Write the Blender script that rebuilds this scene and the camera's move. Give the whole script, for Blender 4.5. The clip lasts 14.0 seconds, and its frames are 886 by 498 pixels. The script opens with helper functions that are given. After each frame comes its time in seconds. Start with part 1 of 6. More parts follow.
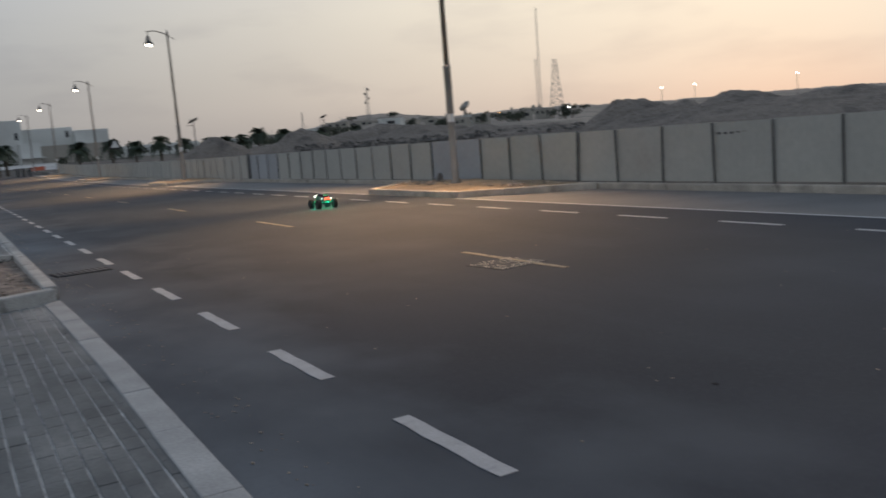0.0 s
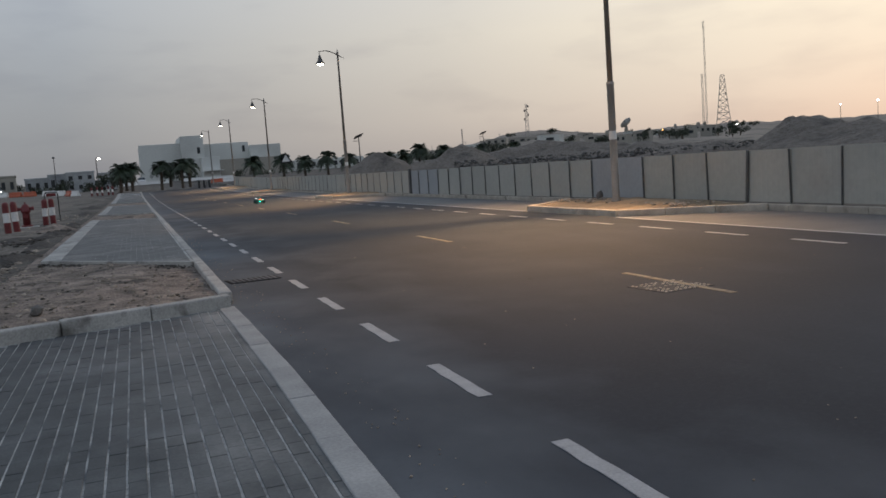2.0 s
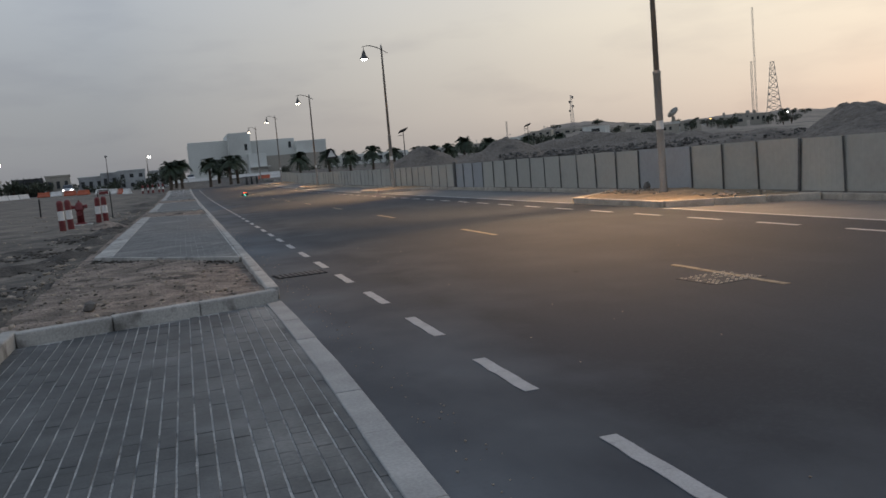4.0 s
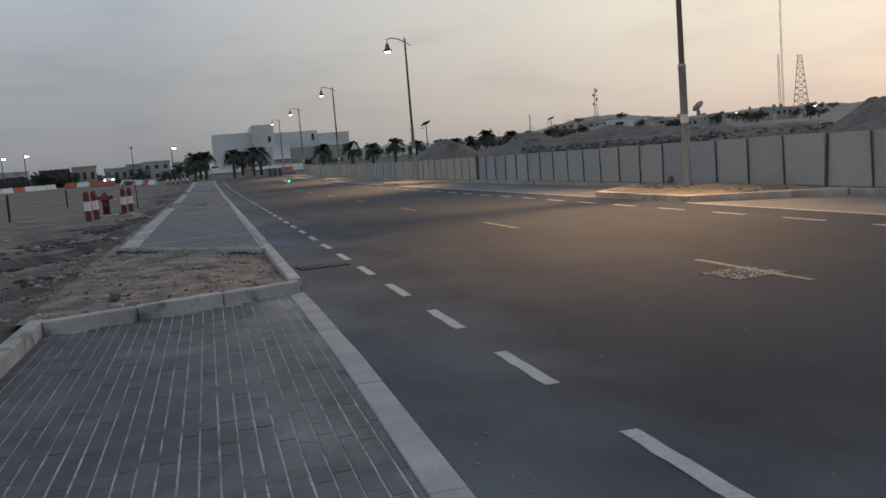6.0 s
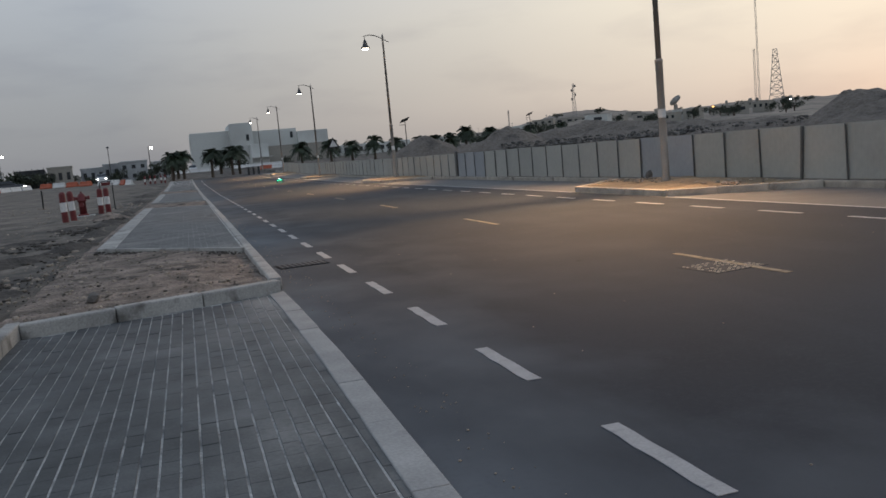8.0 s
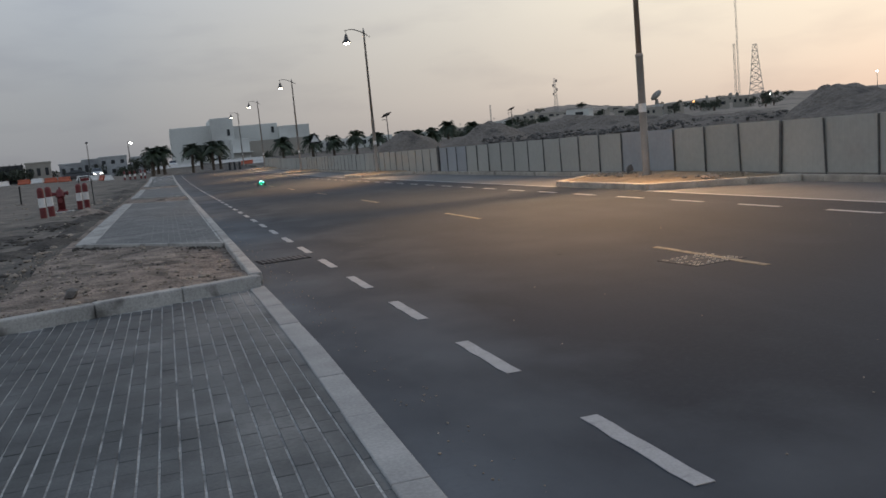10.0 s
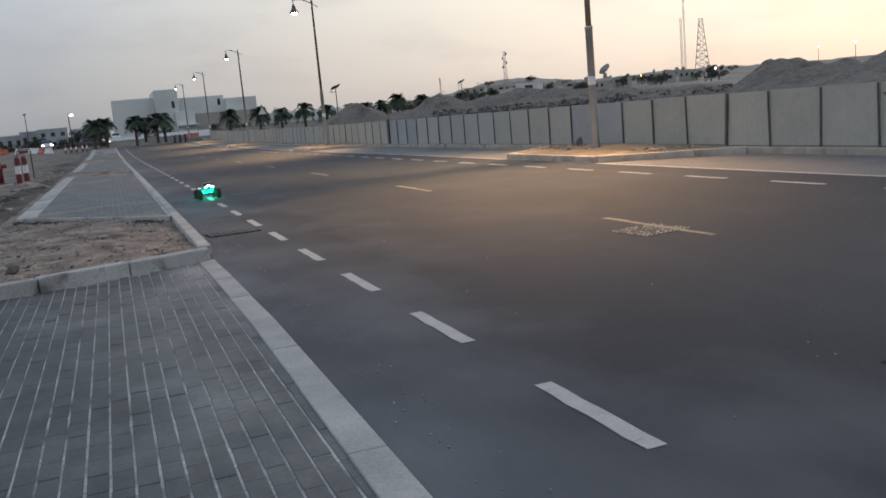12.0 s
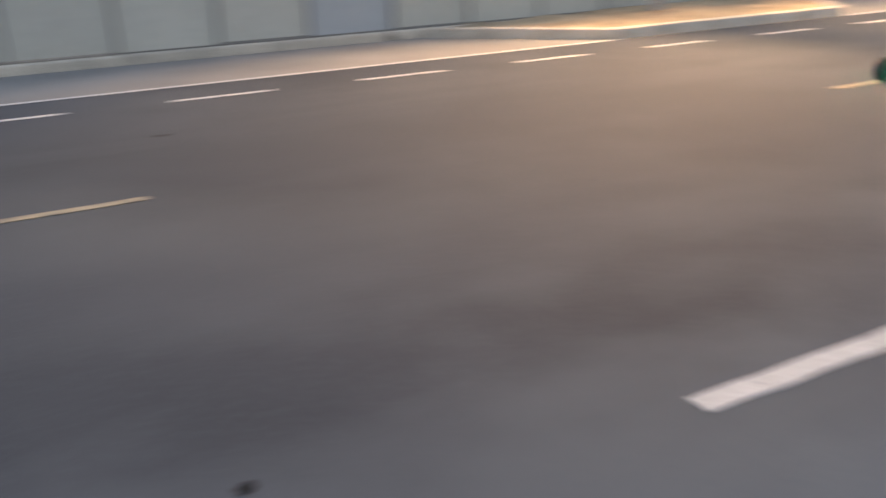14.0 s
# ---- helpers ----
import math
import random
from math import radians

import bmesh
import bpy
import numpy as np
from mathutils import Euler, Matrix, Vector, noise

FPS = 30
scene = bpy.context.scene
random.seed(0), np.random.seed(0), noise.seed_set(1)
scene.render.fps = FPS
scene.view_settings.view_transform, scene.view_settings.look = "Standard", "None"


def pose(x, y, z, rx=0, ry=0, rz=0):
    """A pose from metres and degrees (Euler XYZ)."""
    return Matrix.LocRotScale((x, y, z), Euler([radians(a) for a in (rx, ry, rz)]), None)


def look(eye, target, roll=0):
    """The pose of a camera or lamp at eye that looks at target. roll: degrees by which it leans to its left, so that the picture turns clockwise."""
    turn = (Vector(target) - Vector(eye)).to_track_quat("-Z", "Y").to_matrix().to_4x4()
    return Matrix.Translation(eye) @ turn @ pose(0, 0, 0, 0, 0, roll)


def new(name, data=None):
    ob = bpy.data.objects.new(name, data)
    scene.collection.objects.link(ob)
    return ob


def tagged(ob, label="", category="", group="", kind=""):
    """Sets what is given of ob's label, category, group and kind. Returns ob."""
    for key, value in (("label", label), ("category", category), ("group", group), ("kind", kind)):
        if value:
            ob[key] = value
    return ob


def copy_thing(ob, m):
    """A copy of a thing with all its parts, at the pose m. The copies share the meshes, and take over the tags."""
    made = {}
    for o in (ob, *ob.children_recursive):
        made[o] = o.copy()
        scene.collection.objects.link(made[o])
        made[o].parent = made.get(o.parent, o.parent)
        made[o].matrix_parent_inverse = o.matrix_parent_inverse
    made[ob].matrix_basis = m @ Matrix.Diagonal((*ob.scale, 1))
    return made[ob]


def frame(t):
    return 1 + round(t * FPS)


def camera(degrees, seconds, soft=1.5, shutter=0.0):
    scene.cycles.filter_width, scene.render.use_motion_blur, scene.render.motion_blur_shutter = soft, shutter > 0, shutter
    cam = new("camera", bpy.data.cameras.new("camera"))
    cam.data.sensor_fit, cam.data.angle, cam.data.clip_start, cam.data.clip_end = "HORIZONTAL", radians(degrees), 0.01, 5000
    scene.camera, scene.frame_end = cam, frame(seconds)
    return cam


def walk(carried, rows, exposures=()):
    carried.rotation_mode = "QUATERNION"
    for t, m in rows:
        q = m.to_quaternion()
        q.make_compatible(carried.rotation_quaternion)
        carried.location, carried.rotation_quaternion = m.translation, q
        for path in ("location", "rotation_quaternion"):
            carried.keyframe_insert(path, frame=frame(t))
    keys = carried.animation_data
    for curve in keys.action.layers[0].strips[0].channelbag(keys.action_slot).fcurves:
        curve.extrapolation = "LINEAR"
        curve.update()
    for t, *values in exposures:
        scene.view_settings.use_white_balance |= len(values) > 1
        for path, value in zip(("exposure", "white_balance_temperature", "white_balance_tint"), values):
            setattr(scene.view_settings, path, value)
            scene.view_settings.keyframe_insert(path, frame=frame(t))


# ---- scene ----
cam = camera(54.45, 14.0, soft=1.6, shutter=0.5)


def view(x, y, z, yaw, pitch, lean):
    """A hand-held pose: turn to the left, tilt up, lean to the right, in degrees."""
    return pose(x, y, z, 90 + pitch, 0, yaw) @ pose(0, 0, 0, 0, 0, -lean)


PATH = [
    (0.0, -0.060, -0.026, 1.461, -29.66, -7.60, 4.70),
    (0.5, -0.079, 0.014, 1.463, -24.67, -6.33, 4.19),
    (1.0, -0.087, 0.022, 1.471, -21.76, -5.82, 3.91),
    (1.5, -0.080, 0.025, 1.474, -20.28, -5.65, 3.92),
    (2.0, -0.083, 0.022, 1.474, -19.41, -5.73, 4.16),
    (2.5, -0.086, 0.022, 1.476, -18.78, -5.71, 4.33),
    (3.0, -0.076, 0.044, 1.470, -18.14, -5.85, 4.55),
    (3.5, -0.065, 0.060, 1.469, -17.18, -5.86, 4.88),
    (6.0, -0.066, 0.053, 1.469, -14.84, -6.27, 4.72),
    (6.5, -0.049, 0.059, 1.470, -14.97, -6.37, 5.04),
    (7.0, -0.049, 0.046, 1.470, -15.22, -6.42, 5.15),
    (7.5, -0.054, 0.040, 1.471, -15.64, -6.45, 5.20),
    (8.0, -0.064, 0.049, 1.474, -16.12, -6.61, 5.30),
    (10.5, -0.045, 0.042, 1.458, -18.24, -7.34, 5.39),
    (11.0, -0.043, 0.040, 1.454, -20.11, -7.82, 5.47),
    (11.5, -0.054, 0.045, 1.451, -20.53, -8.43, 5.60),
    (12.0, -0.069, 0.062, 1.443, -20.42, -9.10, 5.22),
    (12.5, -0.050, 0.085, 1.405, -20.20, -12.12, 4.63),
    (12.7, 0.001, 0.113, 1.383, -21.47, -13.59, 5.00),
    (12.9, 0.030, 0.105, 1.371, -28.07, -14.90, 4.90),
    (13.0, 0.050, 0.070, 1.373, -33.43, -15.74, 4.70),
    (13.1, 0.071, 0.048, 1.367, -40.24, -16.40, 4.38),
    (13.2, 0.083, 0.020, 1.372, -47.84, -17.03, 4.03),
    (13.3, 0.108, 0.003, 1.368, -55.56, -17.53, 3.92),
    (13.4, 0.119, -0.049, 1.384, -63.93, -18.21, 4.02),
    (13.5, 0.118, -0.078, 1.392, -73.25, -18.86, 3.90),
    (13.6, 0.152, -0.135, 1.395, -82.93, -19.39, 3.63),
    (13.7, 0.158, -0.195, 1.390, -92.76, -19.50, 3.26),
    (13.8, 0.122, -0.256, 1.422, -101.76, -19.89, 2.99),
    (14.0, 0.156, -0.330, 1.365, -117.44, -19.58, 2.31),
]
walk(cam, [(r[0], view(*r[1:])) for r in PATH],
     exposures=[(0.0, 0.0), (10.3, 0.1), (11.5, 0.25), (12.0, 0.45), (12.5, 1.0), (13.0, 1.66), (13.5, 1.9), (14.0, 1.2)])

# ---- world and light ----
SUNSET = radians(52)          # azimuth of the afterglow, from +y towards +x


def build_world():
    world = bpy.data.worlds.new("dusk_sky")
    scene.world = world
    world.use_nodes = True
    nt = world.node_tree
    nt.nodes.clear()
    N, L = nt.nodes.new, nt.links.new
    out, bg = N("ShaderNodeOutputWorld"), N("ShaderNodeBackground")
    tc, sep = N("ShaderNodeTexCoord"), N("ShaderNodeSeparateXYZ")
    L(tc.outputs["Generated"], sep.inputs[0])

    def mth(op, a, b=None):
        n = N("ShaderNodeMath")
        n.operation = op
        for i, v in enumerate((a, b)):
            if v is None:
                continue
            if isinstance(v, (int, float)):
                n.inputs[i].default_value = v
            else:
                L(v, n.inputs[i])
        return n.outputs[0]

    def mixc(fac, a, b):
        n = N("ShaderNodeMix")
        n.data_type = "RGBA"
        for sock, v in ((n.inputs["Factor"], fac), (n.inputs[6], a), (n.inputs[7], b)):
            if isinstance(v, tuple):
                sock.default_value = (*v, 1)
            elif isinstance(v, float):
                sock.default_value = v
            else:
                L(v, sock)
        return n.outputs[2]

    def ramp(v, stops):
        n = N("ShaderNodeValToRGB")
        els = n.color_ramp.elements
        while len(els) < len(stops):
            els.new(0.5)
        for e, (p, c) in zip(els, stops):
            e.position, e.color = p, (*c, 1)
        L(v, n.inputs[0])
        return n.outputs[0]

    # closeness to the afterglow: 0 away from it, 1 at it
    dot = mth("ADD", mth("MULTIPLY", sep.outputs[0], math.sin(SUNSET)), mth("MULTIPLY", sep.outputs[1], math.cos(SUNSET)))
    near = mth("MULTIPLY", mth("ADD", dot, 1.0), 0.5)
    el = mth("MAXIMUM", sep.outputs[2], 0.0)
    warm = ramp(el, [(0.0, (0.57, 0.49, 0.43)), (0.05, (0.78, 0.67, 0.56)), (0.14, (0.98, 0.87, 0.70)), (0.30, (0.96, 0.91, 0.83)), (1.0, (0.25, 0.33, 0.46))])
    cool = ramp(el, [(0.0, (0.245, 0.255, 0.275)), (0.08, (0.315, 0.33, 0.352)), (0.25, (0.465, 0.51, 0.565)), (0.48, (0.44, 0.50, 0.58)), (1.0, (0.20, 0.28, 0.42))])
    blend = ramp(near, [(0.0, (0, 0, 0)), (0.78, (0.0, 0.0, 0.0)), (0.86, (0.24, 0.24, 0.24)), (0.92, (0.48, 0.48, 0.48)), (0.975, (0.82, 0.82, 0.82)), (1.0, (1, 1, 1))])
    sky = mixc(blend, cool, warm)
    # soft smudges of thin cloud
    mp, nz = N("ShaderNodeMapping"), N("ShaderNodeTexNoise")
    mp.inputs["Scale"].default_value = (3.0, 3.0, 11.0)
    L(tc.outputs["Generated"], mp.inputs[0])
    L(mp.outputs[0], nz.inputs["Vector"])
    nz.inputs["Scale"].default_value, nz.inputs["Detail"].default_value = 2.0, 5.0
    cl = ramp(nz.outputs["Fac"], [(0.0, (1.03, 1.03, 1.03)), (0.5, (1.0, 1.0, 1.0)), (0.68, (0.90, 0.90, 0.92))])
    mul = N("ShaderNodeMix")
    mul.data_type, mul.blend_type = "RGBA", "MULTIPLY"
    mul.inputs["Factor"].default_value = 1.0
    L(sky, mul.inputs[6])
    L(cl, mul.inputs[7])
    # the clear-sky part of the dusk
    air = N("ShaderNodeTexSky")
    air.sky_type, air.sun_disc = "NISHITA", False
    air.sun_elevation, air.sun_rotation = radians(2.0), SUNSET
    add = N("ShaderNodeMix")
    add.data_type, add.blend_type = "RGBA", "ADD"
    add.inputs["Factor"].default_value = 0.006
    L(mul.outputs[2], add.inputs[6])
    L(air.outputs[0], add.inputs[7])
    L(add.outputs[2], bg.inputs["Color"])
    bg.inputs["Strength"].default_value = 1.0
    L(bg.outputs[0], out.inputs[0])


build_world()
sun = new("afterglow_sun", bpy.data.lights.new("afterglow_sun", "SUN"))
sun.data.energy, sun.data.angle, sun.data.color = 0.25, radians(30), (1.0, 0.82, 0.64)
sun.matrix_world = look((40 * math.sin(SUNSET), 40 * math.cos(SUNSET), 9), (0, 0, 0))

LAMP_X, LAMP_YS = 11.4, [-39.8, -10.3, 19.14, 47.95, 76.8, 105.6, 134.4]
HEAD_OUT, HEAD_Z = 1.02, 7.20
for ly in LAMP_YS[1:6]:
    lz = HEAD_Z + (0.0 if ly < 80 else 0.19) - (0.12 if 40 < ly < 80 else 0.0)
    # the lantern throws its light up and down the road, and a weaker pool below itself
    for dx, dy, power, cone in ((-3.0, -4.5, 6000, 68), (-3.0, 4.5, 6000, 68), (-2.4, 0.0, 1700, 74)):
        lamp = new("lamp_light", bpy.data.lights.new("lamp_light", "SPOT"))
        lamp.data.energy, lamp.data.color = power, (1.0, 0.58, 0.27)
        lamp.data.spot_size, lamp.data.spot_blend, lamp.data.shadow_soft_size = radians(cone), 1.0, 0.12
        lamp.matrix_world = look((LAMP_X - HEAD_OUT, ly, lz), (LAMP_X - HEAD_OUT + dx, ly + dy, lz - 7.1))


# ---- materials ----
def material(name, base, rough=0.8, metal=0.0, var=0.12, scale=4.0, fine=60.0, bump=0.15, dist=0.01, tint=None, patch=None,
             rand=0.0, island=False, emit=None, strength=0.0, spec=0.5, stretch=None, rides=False):
    """A surface with variation at two scales, optional patches of a second colour, and a fine relief."""
    m = bpy.data.materials.new(name)
    m.use_nodes = True
    nt = m.node_tree
    b = nt.nodes["Principled BSDF"]
    N, L = nt.nodes.new, nt.links.new
    tc = N("ShaderNodeTexCoord")
    vec = tc.outputs["Object"] if rides else N("ShaderNodeNewGeometry").outputs["Position"]
    if stretch:
        mp = N("ShaderNodeMapping")
        mp.inputs["Scale"].default_value = stretch
        L(vec, mp.inputs[0])
        vec = mp.outputs[0]
    big, small = N("ShaderNodeTexNoise"), N("ShaderNodeTexNoise")
    for n, s, d in ((big, scale, 6.0), (small, fine, 3.0)):
        n.inputs["Scale"].default_value, n.inputs["Detail"].default_value = s, d
        L(vec, n.inputs["Vector"])

    def grey(v, lo, hi):
        r = N("ShaderNodeMapRange")
        r.inputs["From Min"].default_value, r.inputs["From Max"].default_value = 0.3, 0.7
        r.inputs["To Min"].default_value, r.inputs["To Max"].default_value = lo, hi
        L(v, r.inputs["Value"])
        return r.outputs[0]

    def times(a, b_):
        n = N("ShaderNodeMath")
        n.operation = "MULTIPLY"
        L(a, n.inputs[0])
        L(b_, n.inputs[1])
        return n.outputs[0]

    fac = times(grey(big.outputs["Fac"], 1 - var, 1 + var), grey(small.outputs["Fac"], 1 - var, 1 + var))
    if rand:
        if island:
            g = N("ShaderNodeNewGeometry")
            rv = g.outputs["Random Per Island"]
        else:
            g = N("ShaderNodeObjectInfo")
            rv = g.outputs["Random"]
        r = N("ShaderNodeMapRange")
        r.inputs["To Min"].default_value, r.inputs["To Max"].default_value = 1 - rand, 1 + rand
        L(rv, r.inputs["Value"])
        fac = times(fac, r.outputs[0])
    col = N("ShaderNodeMix")
    col.data_type = "RGBA"
    col.inputs[6].default_value = (*base, 1)
    col.inputs[7].default_value = (*(tint or base), 1)
    L(grey(big.outputs["Fac"], 0, 1), col.inputs["Factor"])
    c = col.outputs[2]
    if patch:
        colour, pscale, lo, hi = patch
        pn = N("ShaderNodeTexNoise")
        pn.inputs["Scale"].default_value, pn.inputs["Detail"].default_value = pscale, 8.0
        L(vec, pn.inputs["Vector"])
        pr = N("ShaderNodeMapRange")
        pr.inputs["From Min"].default_value, pr.inputs["From Max"].default_value = lo, hi
        L(pn.outputs["Fac"], pr.inputs["Value"])
        pm = N("ShaderNodeMix")
        pm.data_type = "RGBA"
        L(pr.outputs[0], pm.inputs["Factor"])
        L(c, pm.inputs[6])
        pm.inputs[7].default_value = (*colour, 1)
        c = pm.outputs[2]
    sc = N("ShaderNodeVectorMath")
    sc.operation = "SCALE"
    L(c, sc.inputs[0])
    L(fac, sc.inputs["Scale"])
    L(sc.outputs[0], b.inputs["Base Color"])
    b.inputs["Roughness"].default_value, b.inputs["Metallic"].default_value = rough, metal
    b.inputs["Specular IOR Level"].default_value = spec
    if bump:
        bp = N("ShaderNodeBump")
        bp.inputs["Strength"].default_value, bp.inputs["Distance"].default_value = bump, dist
        L(small.outputs["Fac"], bp.inputs["Height"])
        L(bp.outputs[0], b.inputs["Normal"])
    if emit:
        b.inputs["Emission Color"].default_value, b.inputs["Emission Strength"].default_value = (*emit, 1), strength
    return m


